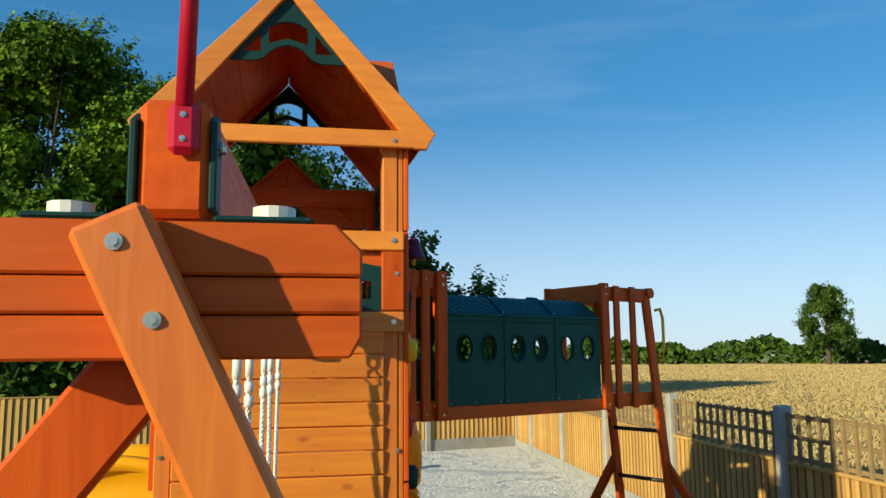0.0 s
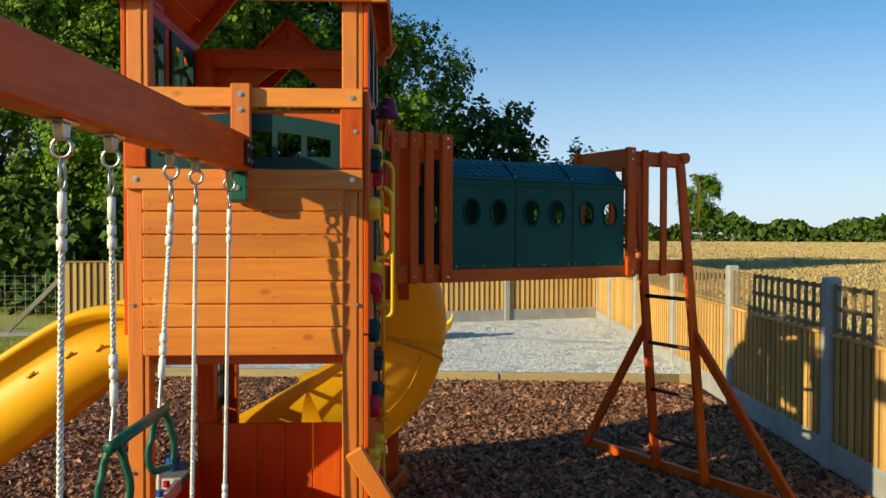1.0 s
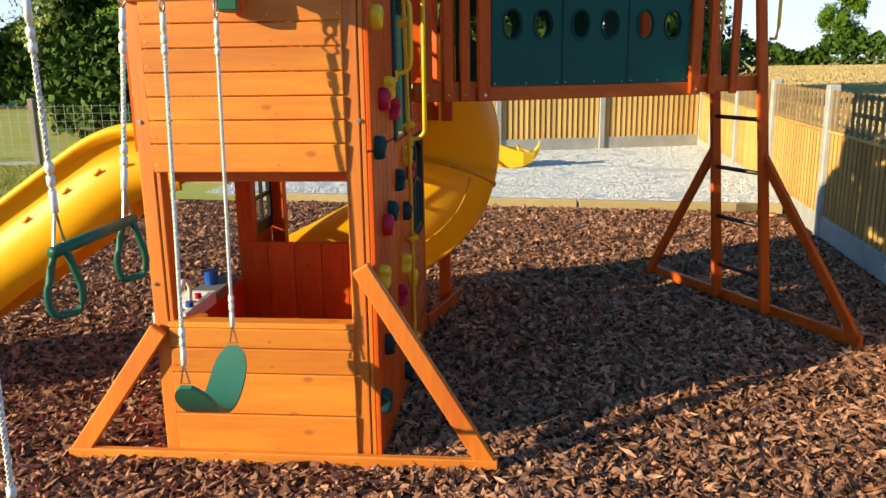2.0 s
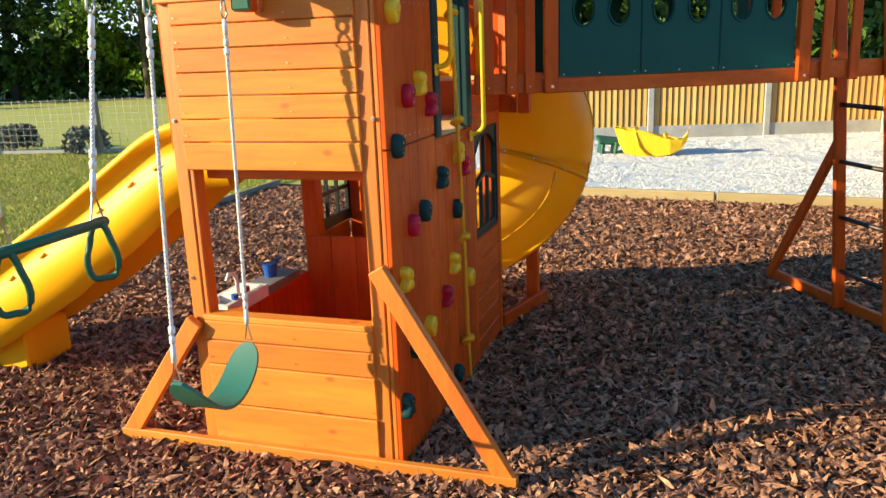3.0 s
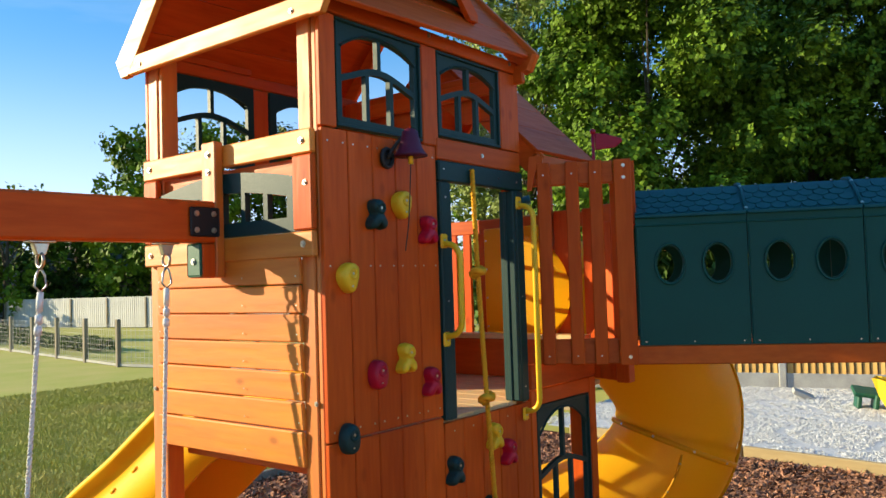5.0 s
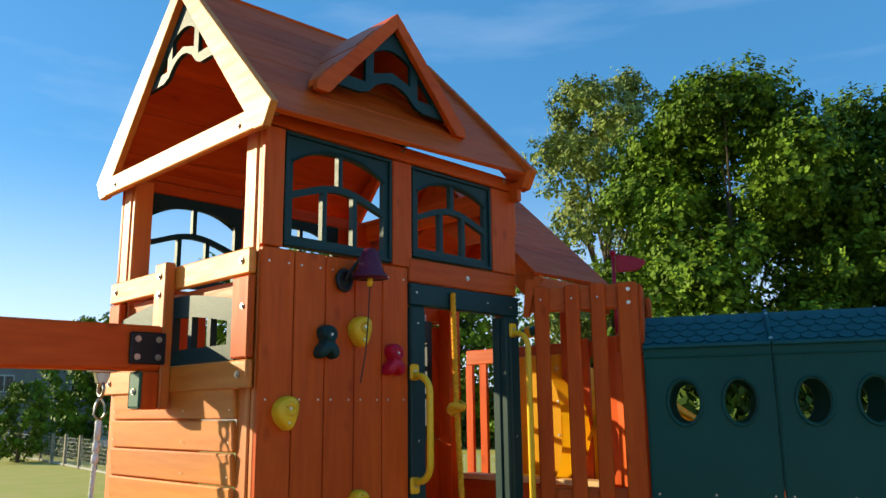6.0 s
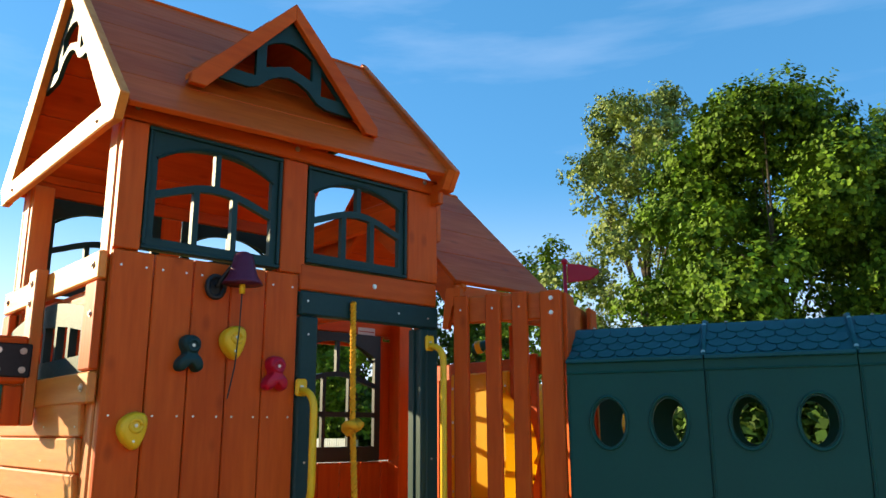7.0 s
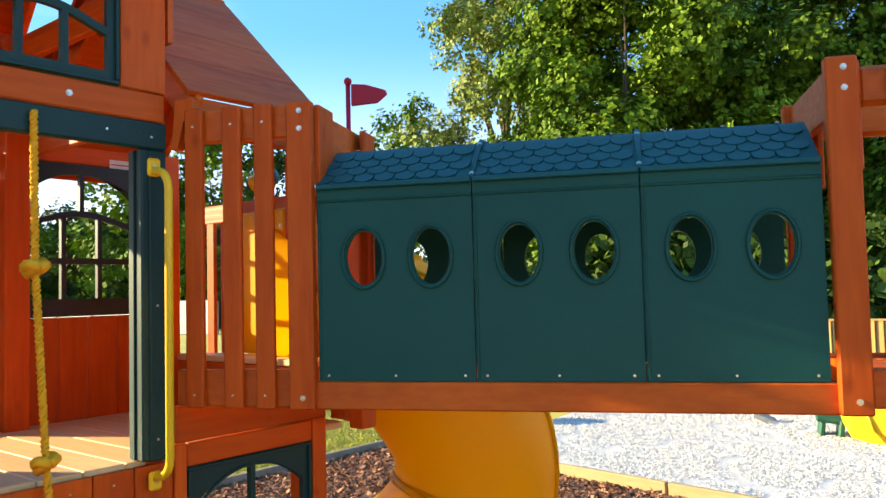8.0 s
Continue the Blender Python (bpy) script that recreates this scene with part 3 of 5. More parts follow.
def plastic_window(name, m, w, h, parent, mat=None, rows=1, colour="green"):
    """A moulded frame with a raised rim round it."""
    f = part(name, holed([(0, 0), (w, 0), (w, h), (0, h)], grid_window(w, h, rows), 0.018, m), mat or GREEN, parent, f"moulded {colour} plastic window frame")
    rim = bmesh.new()
    for x0, y0, x1, y1 in ((0, 0.006, w, 0.006), (0, h - 0.006, w, h - 0.006), (0.006, 0.012, 0.006, h - 0.012), (w - 0.006, 0.012, w - 0.006, h - 0.012)):
        a, b = m @ Vector((x0, y0, 0.003)), m @ Vector((x1, y1, 0.003))
        bar(a, b, 0.012, 0.010, 0.002, bm=rim)
    part("rim", rim, mat or GREEN, f)
    arch = [(0.026 + (w - 0.052) * k / 12, h - 0.028 - 0.055 * h / 0.33 * abs(2 * k / 12 - 1) ** 2.2) for k in range(13)]
    part("rim", tube([m @ Vector((x, y, 0.001)) for x, y in arch], 0.005, 6), mat or GREEN, f)
    return f


RIGHT = facing((0.010, 0, 0), 90)          # faces +x, runs along +y
LEFT = facing((-W - 0.010, 0, 0), -90)     # faces -x
plastic_window("window", RIGHT @ Matrix.Translation((0.068, 2.128, 0)), 0.392, 0.326, tower)
plastic_window("window", RIGHT @ Matrix.Translation((0.545, 2.158, 0)), 0.378, 0.296, tower)
plastic_window("window", LEFT @ Matrix.Translation((-0.460, 2.128, 0)), 0.392, 0.326, tower)
plastic_window("window", LEFT @ Matrix.Translation((-0.923, 2.128, 0)), 0.378, 0.326, tower)
plastic_window("window", RIGHT @ Matrix.Translation((1.110, 0.640, 0)), 0.430, 0.530, tower)
# shade inside the tower is put into the colour of these two frames
plastic_window("window", LEFT @ Matrix.Translation((-1.478, 1.563, 0)), 0.446, 0.530, tower, BLACK, 2, "black")
plastic_window("window", LEFT @ Matrix.Translation((-1.528, 0.640, 0)), 0.430, 0.530, tower, BLACK, 2, "black")
for i in range(6):
    part("plank", box(-W - 0.017, -W - 0.003, 1.098, 1.528, 0.01 + i * 0.104, 0.111 + i * 0.104, 0.003), CEDAR_Y, tower)
# the low band of lights on the front
fw = 0.69
top = lambda x: 0.160 + 0.040 * math.cos(math.pi * (x - fw / 2) / fw)
holes = []
for k in range(6):
    x0, x1 = 0.028 + k * (fw - 0.056) / 6 + 0.010, 0.028 + (k + 1) * (fw - 0.056) / 6 - 0.010
    holes.append([(x0, 0.042), (x1, 0.042), (x1, top(x1) - 0.062), (x0, top(x0) - 0.062)])
edge = [(fw * k / 12, top(fw * k / 12)) for k in range(13)]
band = part("window", holed([(fw, 0), (0, 0)] + edge, holes, 0.02, Matrix.Translation((-W + PT + 0.002, -0.012, 1.825)) @ FRONT), GREEN, tower, "long moulded green window band")
part("backing_board", box(-W + 0.08, -0.08, 0.0105, 0.018, 1.985, 2.04, 0), CEDAR_X, tower)

# doorway of the climbing wall
door = thing("door_frame", "dark green plastic door frame on the climbing wall", "door frame")
part("jamb", box(0.0, 0.030, 0.528, 0.588, 1.205, 2.002, 0.005), GREEN, door)
part("jamb", box(-0.036, 0.030, 0.972, 0.993, 1.209, 2.002, 0.004), GREEN, door)
part("jamb", box(0.0, 0.030, 0.9935, 1.044, 1.205, 2.002, 0.005), GREEN, door)
part("groove", box(-0.012, 0.0, 0.967, 0.9715, 1.21, 2.0, 0.002), GREEN, door)
part("head", box(0.0, 0.030, 0.526, 1.046, 2.004, 2.074, 0.005), GREEN, door)
for y, zz in ((0.55, 2.045), (0.70, 2.045), (0.88, 2.04), (1.0, 2.035), (0.555, 1.95), (0.555, 1.6), (1.015, 1.95), (1.015, 1.6), (1.015, 1.26)):
    fix(door, (0.030, y, zz), (1, 0, 0), screw_mesh, 0.9)

# ---- main roof ----
RISE = 0.04                                    # the roof sits a little higher at the back
RX, RZ, EX, EZ = -0.43, 3.055, 0.53, 2.475     # ridge, and half span to the eaves
roof_len = math.hypot(EX, RZ - EZ)
for s in (-1, 1):
    down = Vector((s * EX, 0, EZ - RZ)) / roof_len
    up = Vector((s * (RZ - EZ), 0, EX)) / roof_len
    n = 5
    for k in range(n):
        a, b = roof_len * k / n, roof_len * (k + 1) / n - 0.0015
        mid = Vector((RX, 0, RZ)) + down * (a + b) / 2 - up * 0.012
        part("roof_board", bar(mid + Vector((0, -0.02, 0)), mid + Vector((0, 1.065, RISE)), b - a, 0.016, 0.002, side=down), CEDAR_Y, tower)
    # bargeboards, with a clipped tail at the eaves; front pair in the sunlit cedar tone
    for y in (-0.048, 1.046):
        tail = Vector((RX, 0, RZ)) + down * roof_len
        outline = [(RX + s * 0.001, RZ + 0.012), (RX + s * (EX + 0.015), EZ + 0.008), (RX + s * (EX - 0.02), EZ - 0.055), (RX + s * (EX - 0.065), EZ - 0.054), (RX + s * 0.001, RZ - 0.066)]
        part("bargeboard", prism(outline, 0.024, Matrix.Translation((0, y, RISE if y > 0 else 0)) @ FRONT, 0.003), CEDAR_LIT_X if y < 0 else CEDAR_X, tower)
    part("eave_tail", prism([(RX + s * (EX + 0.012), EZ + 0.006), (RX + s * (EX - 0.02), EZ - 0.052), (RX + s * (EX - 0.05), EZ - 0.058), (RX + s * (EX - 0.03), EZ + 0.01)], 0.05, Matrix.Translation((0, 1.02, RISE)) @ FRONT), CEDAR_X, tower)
part("gable_rail", box(RX - EX + 0.04, RX + EX - 0.04, -0.0475, -0.024, 2.424, 2.488), CEDAR_LIT_X, tower)
part("gable_rail", box(RX - EX + 0.04, RX + EX - 0.04, 1.022, 1.045, 2.418, 2.488), CEDAR_X, tower)
for x in (-0.82, -0.04):
    fix(tower, (x, -0.048, 2.45), (0, -1, 0), None, 0.8)


# green fretwork in a gable
def gable_fret(m, half, height, parent):
    """A triangular moulded panel with a wavy foot and three openings."""
    foot = [(half * (2 * k / 16 - 1), (0.035 * math.cos(math.pi * (2 * k / 16 - 1) * 1.5) if abs(2 * k / 16 - 1) < 0.34 else 0.0) + (0.03 if abs(2 * k / 16 - 1) < 0.34 else 0.012 * (abs(2 * k / 16 - 1) < 0.5))) for k in range(17)]
    slope = height / half
    outline = foot + [(0, height)]
    arch = [(-0.30 * half + 0.60 * half * k / 6, height * 0.62 - 0.10 * height * abs(k / 3 - 1) ** 2) for k in range(7)]
    centre = [(0.30 * half, height * 0.27 + 0.0), (0.0, height * 0.36), (-0.30 * half, height * 0.27)] + arch
    left = [(-0.42 * half, height * 0.14), (-0.42 * half, height * 0.43), (-0.70 * half, height * 0.14)]
    right = [(0.42 * half, height * 0.14), (0.70 * half, height * 0.14), (0.42 * half, height * 0.43)]
    return part("fretwork", holed(outline, [centre, left, right], 0.014, m), GREEN, parent, "moulded green gable fretwork")


gable_fret(Matrix.Translation((RX, -0.026, 2.735)) @ FRONT, 0.235, 0.25, tower)
gable_fret(Matrix.Translation((RX, 1.040, 2.735 + RISE)) @ FRONT, 0.225, 0.24, tower)

# ---- dormer on the slope over the climbing wall ----
DX, DY, DZ = 0.0, 0.48, 2.955
dh, dw = 0.322, 0.315
for s in (-1, 1):
    outline = [(0, 0), (s * dw, -dh), (s * dw, -dh - 0.03), (s * (dw - 0.045), -dh - 0.03), (0, -0.055)]
    part("dormer_board", prism(outline, 0.022, Matrix.Translation((DX + 0.022, DY, DZ)) @ Matrix.Rotation(math.pi / 2, 4, "Z") @ FRONT, 0.002), CEDAR_Y, tower)
    for k in range(4):
        a, b = k / 4, (k + 1) / 4
        back = lambda q: -0.345 * (1 - q) - 0.02
        bm = bmesh.new()
        pts = [(DX, DY + s * dw * a, DZ - dh * a), (DX, DY + s * dw * b, DZ - dh * b), (DX + back(b), DY + s * dw * b, DZ - dh * b), (DX + back(a), DY + s * dw * a, DZ - dh * a)]
        lowv = [bm.verts.new(Vector(p) + Vector((0, 0, -0.014))) for p in pts]
        highv = [bm.verts.new(Vector(p) + Vector((0, 0, 0.004 if k % 2 else 0.0))) for p in pts]
        bm.faces.new(highv), bm.faces.new(lowv[::-1])
        for i in range(4):
            bm.faces.new((highv[(i + 1) % 4], highv[i], lowv[i], lowv[(i + 1) % 4]))
        bmesh.ops.recalc_face_normals(bm, faces=bm.faces)
        part("dormer_roof_board", bm, CEDAR_X, tower)
gable_fret(Matrix.Translation((DX - 0.004, DY, DZ - dh + 0.02)) @ Matrix.Rotation(math.pi / 2, 4, "Z") @ FRONT, 0.265, 0.285, tower)

# ---- lower roof over the rear deck ----
QZ, QE, QX = 2.665, 2.165, 0.52
q_len = math.hypot(QX, QZ - QE)
for s in (-1, 1):
    down = Vector((s * QX, 0, QE - QZ)) / q_len
    up = Vector((s * (QZ - QE), 0, QX)) / q_len
    for k in range(4):
        a, b = q_len * k / 4, q_len * (k + 1) / 4 - 0.0015
        mid = Vector((RX, 0, QZ)) + down * (a + b) / 2 - up * 0.012
        part("roof_board", bar(mid + Vector((0, 1.072, 0)), mid + Vector((0, 1.555, 0)), b - a, 0.016, 0.002, side=down), CEDAR_Y, tower)
    for y in (1.10, 1.555):
        outline = [(RX + s * 0.001, QZ - 0.02), (RX + s * QX, QE - 0.02), (RX + s * (QX - 0.03), QE - 0.075), (RX + s * (QX - 0.08), QE - 0.075), (RX + s * 0.001, QZ - 0.11)]
        part("bargeboard", prism(outline, 0.022, Matrix.Translation((0, y, 0)) @ FRONT, 0.003), CEDAR_X, tower)
    part("eave_board", bar((RX + s * (QX - 0.02), 1.075, QE - 0.066), (RX + s * (QX - 0.02), 1.55, QE - 0.066), 0.022, 0.10), CEDAR_Y, tower)
for s in (-1, 1):
    part("gable_panel", prism([(RX + s * 0.17, 2.31), (RX + s * 0.42, 2.31), (RX + s * 0.42, 2.46), (RX + s * 0.30, 2.46), (RX + s * 0.001, QZ - 0.12), (RX + s * 0.001, QZ - 0.22)], 0.016, Matrix.Translation((0, 1.075, 0)) @ FRONT), CEDAR_X, tower)
part("rail", box(-W, -0.06, 1.066, 1.09, 2.10, 2.17), CEDAR_X, tower)
# rear boards of the deck
for k in range(3):
    x = -W + 0.012 + 0.087 * k
    part("slat", box(x, x + 0.046, 1.70, 1.716, 1.21, 1.90, 0.003), CEDAR_Z, tower)
part("rail", box(-W, -W + 0.25, 1.717, 1.737, 1.22, 1.29), CEDAR_X, tower)
for x in (-0.22, -0.07):
    part("board", box(x, x + 0.085, 1.70, 1.716, 1.21, 1.98, 0.003), CEDAR_Z, tower)
part("post", box(-0.26, -0.225, 1.68, 1.716, 1.21, 2.1, 0.003), CEDAR_Z, tower)
part("rail", box(-W, 0.02, 1.717, 1.737, 1.90, 1.97), CEDAR_X, tower)
part("corner_post", bar((0.15, 1.63, 1.21), (0.15, 1.63, 2.10), 0.06, 0.06), CEDAR_Z, tower)
part("board", bar((0.10, 1.66, 1.56), (0.0, 1.70, 1.56), 0.018, 0.70), CEDAR_Z, tower)

# ---- tunnel bridge ----
TA = 25.8
TD, TN = Vector((math.cos(radians(TA)), math.sin(radians(TA)), 0)), Vector((math.sin(radians(TA)), -math.cos(radians(TA)), 0))
TO = Vector((0.40, 1.23, 0))


def tun(u, v, z):
    return TO + TD * u + TN * v + Vector((0, 0, z))


def tplane(v=0.0):
    return facing(TO + TN * v, TA)


def tbox(u0, u1, v0, v1, z0, z1, bevel=0.004):
    return bar(tun(u0, (v0 + v1) / 2, (z0 + z1) / 2), tun(u1, (v0 + v1) / 2, (z0 + z1) / 2), abs(v1 - v0), z1 - z0, bevel)


TW = -0.47
tunnel = thing("tunnel_bridge", "dark green plastic crawl tunnel with oval portholes on timber beams", "tunnel")
PORTS = (0.122, 0.292, 0.506, 0.680, 0.893, 1.066)
SEAMS = (0.0, 0.397, 0.787, 1.172)
section = [(0.0, 1.885), (-0.06, 1.935), (-0.11, 1.974), (-0.15, 1.998), (-0.235, 2.006), (-0.32, 1.998), (-0.36, 1.974), (-0.41, 1.935), (-0.47, 1.885)]
for k in range(3):
    u0, u1 = SEAMS[k] + 0.0015, SEAMS[k + 1] - 0.0015
    ports = [p for p in PORTS if u0 < p < u1]
    for v, out in ((0.0, 0.004), (TW + 0.012, -0.016)):
        pan = part("side_panel", holed([(u0, 1.405), (u1, 1.405), (u1, 1.884), (u0, 1.884)], [oval(p, 1.705, 0.046, 0.067, 28) for p in ports], 0.012, tplane(v)), TUNNEL, tunnel)
        for p in ports:
            ring = tube([tplane(v + out) @ Vector((p + 0.053 * math.cos(a), 1.705 + 0.075 * math.sin(a), 0)) for a in (2 * math.pi * j / 32 for j in range(33))], 0.0042, 6, closed_ends=False)
            part("porthole_rim", ring, TUNNEL, pan, smooth=True)
        if v == 0.0:
            part("moulding", tube([tun(u0, 0.001, 1.850), tun(u1, 0.001, 1.850)], 0.004, 6), TUNNEL, pan)
            part("moulding", tube([tun(u0 + 0.006, 0.001, 1.41), tun(u0 + 0.006, 0.001, 1.84)], 0.003, 6), TUNNEL, pan)
            part("lip", tbox(u0, u1, 0.0, 0.012, 1.878, 1.892, 0.003), TUNNEL_ROOF, pan)
            for uu in (u0 + 0.025, (u0 + u1) / 2, u1 - 0.025):
                fix(pan, tun(uu, 0.0, 1.418), TN, None, 0.30)
    bm = bmesh.new()
    rows = [[bm.verts.new(tun(u, v, z + dz)) for v, z in section] for u, dz in ((u0, 0), (u1, 0), (u1, -0.01), (u0, -0.01))]
    for a, b in ((0, 1), (1, 2), (2, 3), (3, 0)):
        for i in range(len(section) - 1):
            bm.faces.new((rows[a][i], rows[a][i + 1], rows[b][i + 1], rows[b][i]))
    bmesh.ops.recalc_face_normals(bm, faces=bm.faces)
    rf = part("roof", bm, TUNNEL_ROOF, tunnel, "blue-green moulded shingle roof")
    # moulded scale shingles on the near slope
    for row in range(4):
        i0 = (0.04, 0.29, 0.54, 0.79)[row]
        for c in range(8):
            w = (u1 - u0 - 0.02) / 7
            uc = u0 + 0.01 + w * (c + (0.5 if row % 2 else 0.0))
            if uc + w * 0.5 > u1 + 0.002 or uc - w * 0.5 < u0 - 0.03:
                continue
            slope = Vector((-0.11, 0.089)).normalized()
            base_v, base_z = -0.004 - 0.110 * i0, 1.888 + 0.089 * i0
            out_n = Vector((slope.y, -slope.x))
            bm = bmesh.new()
            ring_f, ring_b = [], []
            for j in range(9):
                a = math.pi + math.pi * j / 8
                du, ds = w * 0.47 * math.cos(a), 0.020 * math.sin(a) + 0.020
                for ring_pts, lift in ((ring_f, 0.0055), (ring_b, 0.001)):
                    ring_pts.append(bm.verts.new(tun(min(max(uc + du, u0), u1), base_v + slope.x * ds + out_n.x * lift, base_z + slope.y * ds + out_n.y * lift)))
            for ring_pts, lift in ((ring_f, 0.0025), (ring_b, 0.001)):
                for du in (0.47, -0.47):
                    ring_pts.append(bm.verts.new(tun(min(max(uc + du * w, u0), u1), base_v + slope.x * 0.046 + out_n.x * lift, base_z + slope.y * 0.046 + out_n.y * lift)))
            bm.faces.new(ring_f)
            for j in range(len(ring_f)):
                q = (j + 1) % len(ring_f)
                bm.faces.new((ring_f[q], ring_f[j], ring_b[j], ring_b[q]))
            bmesh.ops.recalc_face_normals(bm, faces=bm.faces)
            part("shingle", bm, TUNNEL_ROOF, rf)
    for uu in (u0 + 0.06, u0 + 0.2, u1 - 0.06):
        fix(rf, tun(uu, -0.146, 1.999), TN * 0.4 + Vector((0, 0, 1)), None, 0.5)
for s in SEAMS[1:3]:
    part("strap", tube([tun(s, v + 0.004, z + 0.004) for v, z in section[:5]], 0.007, 6), TUNNEL_ROOF, tunnel, smooth=True)
    for v, z in ((-0.008, 1.90), (-0.125, 1.99)):
        fix(tunnel, tun(s, v + 0.006, z), TN + Vector((0, 0, 0.6)), None, 0.6)
part("beam", tbox(-0.07, 1.19, -0.035, 0.002, 1.334, 1.403), CEDAR_T, tunnel)
part("beam", tbox(-0.07, 1.19, TW, TW + 0.035, 1.334, 1.403), CEDAR_T, tunnel)
for k in range(10):
    part("floor_board", tbox(0.0 + k * 0.118, 0.115 + k * 0.118, TW + 0.04, -0.04, 1.385, 1.402, 0.003), CEDAR_T, tunnel)
# timber portals at both ends
for u, rad in ((-0.038, 1), (1.215, 1)):
    for v in (0.006, TW - 0.006):
        part("portal_post", tbox(u - 0.033, u + 0.033, v - 0.014, v + 0.016, 1.335, 2.105), CEDAR_Z, tunnel)
        for zz in (2.08, 2.035, 1.365):
            fix(tunnel, tun(u + 0.004, 0.022, zz), TN, None, 0.7) if v > 0 else None
    part("portal_head", tbox(u - 0.012, u + 0.012, TW, -0.012, 1.985, 2.10), CEDAR_T, tunnel)
    for v0, v1 in ((-0.11, -0.01), (TW + 0.01, TW + 0.11)):
        part("portal_side", tbox(u + 0.030, u + 0.045, v0, v1, 1.86, 2.10, 0.003), CEDAR_Z, tunnel)

# railing beside the doorway
railing = thing("balustrade", "orange-stained cedar balustrade with upright slats", "balustrade")
for u in (-0.333, -0.226, -0.138):
    part("slat", tbox(u - 0.025, u + 0.025, -0.004, 0.016, 1.336, 2.108), CEDAR_Z, railing)
    for zz in (2.06, 1.37):
        fix(railing, tun(u, 0.016, zz), TN, screw_mesh, 0.9)
part("rail", tbox(-0.395, -0.072, -0.032, -0.005, 1.338, 1.432), CEDAR_T, railing)
part("rail", tbox(-0.395, -0.072, -0.032, -0.005, 2.02, 2.105), CEDAR_T, railing)
for k in range(4):
    part("floor_board", tbox(-0.33 + 0.10 * k, -0.234 + 0.10 * k, TW + 0.02 + (0.30 - 0.09 * k), -0.036, 1.345, 1.365, 0.003), CEDAR_T, railing)
part("bracket", prism([(0, 0), (0.05, 0), (0.05, -0.03), (0.022, -0.06), (0.006, -0.13), (-0.012, -0.13)], 0.03, Matrix.Translation(tun(-0.385, 0.012, 2.135)) @ Matrix.Rotation(radians(TA), 4, "Z") @ FRONT), CEDAR_Z, railing)
back_rail = thing("balustrade", "orange-stained cedar balustrade behind the tunnel mouth", "balustrade")
for k in range(3):
    part("slat", bar((0.12 - 0.03 * k, 1.70 + 0.0 * k, 1.26), (0.12 - 0.03 * k, 1.70, 2.0), 0.012, 0.012), CEDAR_Z, back_rail) if k == 0 else None
part("rail", bar((0.16, 1.66, 1.95), (0.0, 1.72, 1.95), 0.02, 0.08), CEDAR_X, back_rail)

# ---- climbing frame at the far end of the tunnel ----
ladder = thing("ladder_tower", "orange-stained timber ladder frame carrying the tunnel end", "climbing frame")
U0 = 1.665
RAILS = ((-0.03, 0.095, 1.755), (TW + 0.05, -0.31, 1.735))     # each leg: across at the top, across and along at the foot
for v, vf, uf in RAILS:
    part("leg", bar(tun(U0 - 0.02, v, 2.085), tun(uf, vf, 0.03), 0.03, 0.068, 0.006, side=TN), CEDAR_Z, ladder)
part("top_rail", tbox(1.255, 1.69, -0.052, -0.018, 2.0, 2.09, 0.012), CEDAR_T, ladder)
part("top_rail", tbox(1.255, 1.69, TW + 0.018, TW + 0.052, 2.0, 2.09, 0.012), CEDAR_T, ladder)
part("cap", tube([tun(1.675, 0.0, 2.062), tun(1.675, -0.05, 2.062)], 0.034, 16), CEDAR_T, ladder)
part("low_rail", tbox(1.255, 1.70, -0.052, -0.018, 1.345, 1.43), CEDAR_T, ladder)
part("low_rail", tbox(1.255, 1.70, TW + 0.018, TW + 0.052, 1.345, 1.43), CEDAR_T, ladder)
for u in (1.34, 1.49):
    for v in (0.0, TW + 0.0):
        part("slat", tbox(u - 0.025, u + 0.025, v - 0.015, v + 0.005, 1.335, 2.095), CEDAR_Z, ladder)
        fix(ladder, tun(u, 0.006, 2.06), TN, screw_mesh, 0.9) if v == 0 else None
for k in range(4):
    part("floor_board", tbox(1.26 + k * 0.105, 1.362 + k * 0.105, TW + 0.06, -0.06, 1.40, 1.42, 0.003), CEDAR_T, ladder)
for zz in (1.18, 0.87, 0.56, 0.25):
    q = (2.085 - zz) / 2.055
    ends = [tun(U0 - 0.02 + (uf - U0 + 0.02) * q, v + (vf - v) * q, zz) for v, vf, uf in RAILS]
    part("rung", tube(ends, 0.013, 10), RUNG, ladder, "dark steel rung", smooth=True)
part("ground_rail", bar(tun(1.735, -1.06, 0.045), tun(1.835, 0.72, 0.045), 0.035, 0.07), CEDAR_T, ladder)
for p0, p1 in (((1.71, 0.025, 0.98), (1.85, 0.68, 0.04)), ((1.70, -0.375, 0.98), (1.72, -1.02, 0.04))):
    part("brace", bar(tun(*p0), tun(*p1), 0.032, 0.062, 0.005, side=TD), CEDAR_Z, ladder)
for v in (0.0, TW):
    part("grab_handle", tube([tun(1.70, v + 0.01, 1.95), tun(1.74, v + 0.015, 1.96), tun(1.765, v + 0.015, 1.90), tun(1.765, v + 0.015, 1.70), tun(1.75, v + 0.015, 1.63), tun(1.715, v + 0.01, 1.63)], 0.010, 10), LEMON, ladder, "yellow grab handle", smooth=True)

# ---- swing beam and end frame ----
swing = thing("swing_frame", "orange-stained timber swing beam on a slanted end frame", "swing frame")
B0, B1 = Vector((-0.433, -0.05, 1.872)), Vector((-0.535, -2.02, 1.868))
BD = (B1 - B0).normalized()
beam = part("beam", bar(B0, B1, 0.072, 0.128, 0.008), CEDAR_Y, swing)


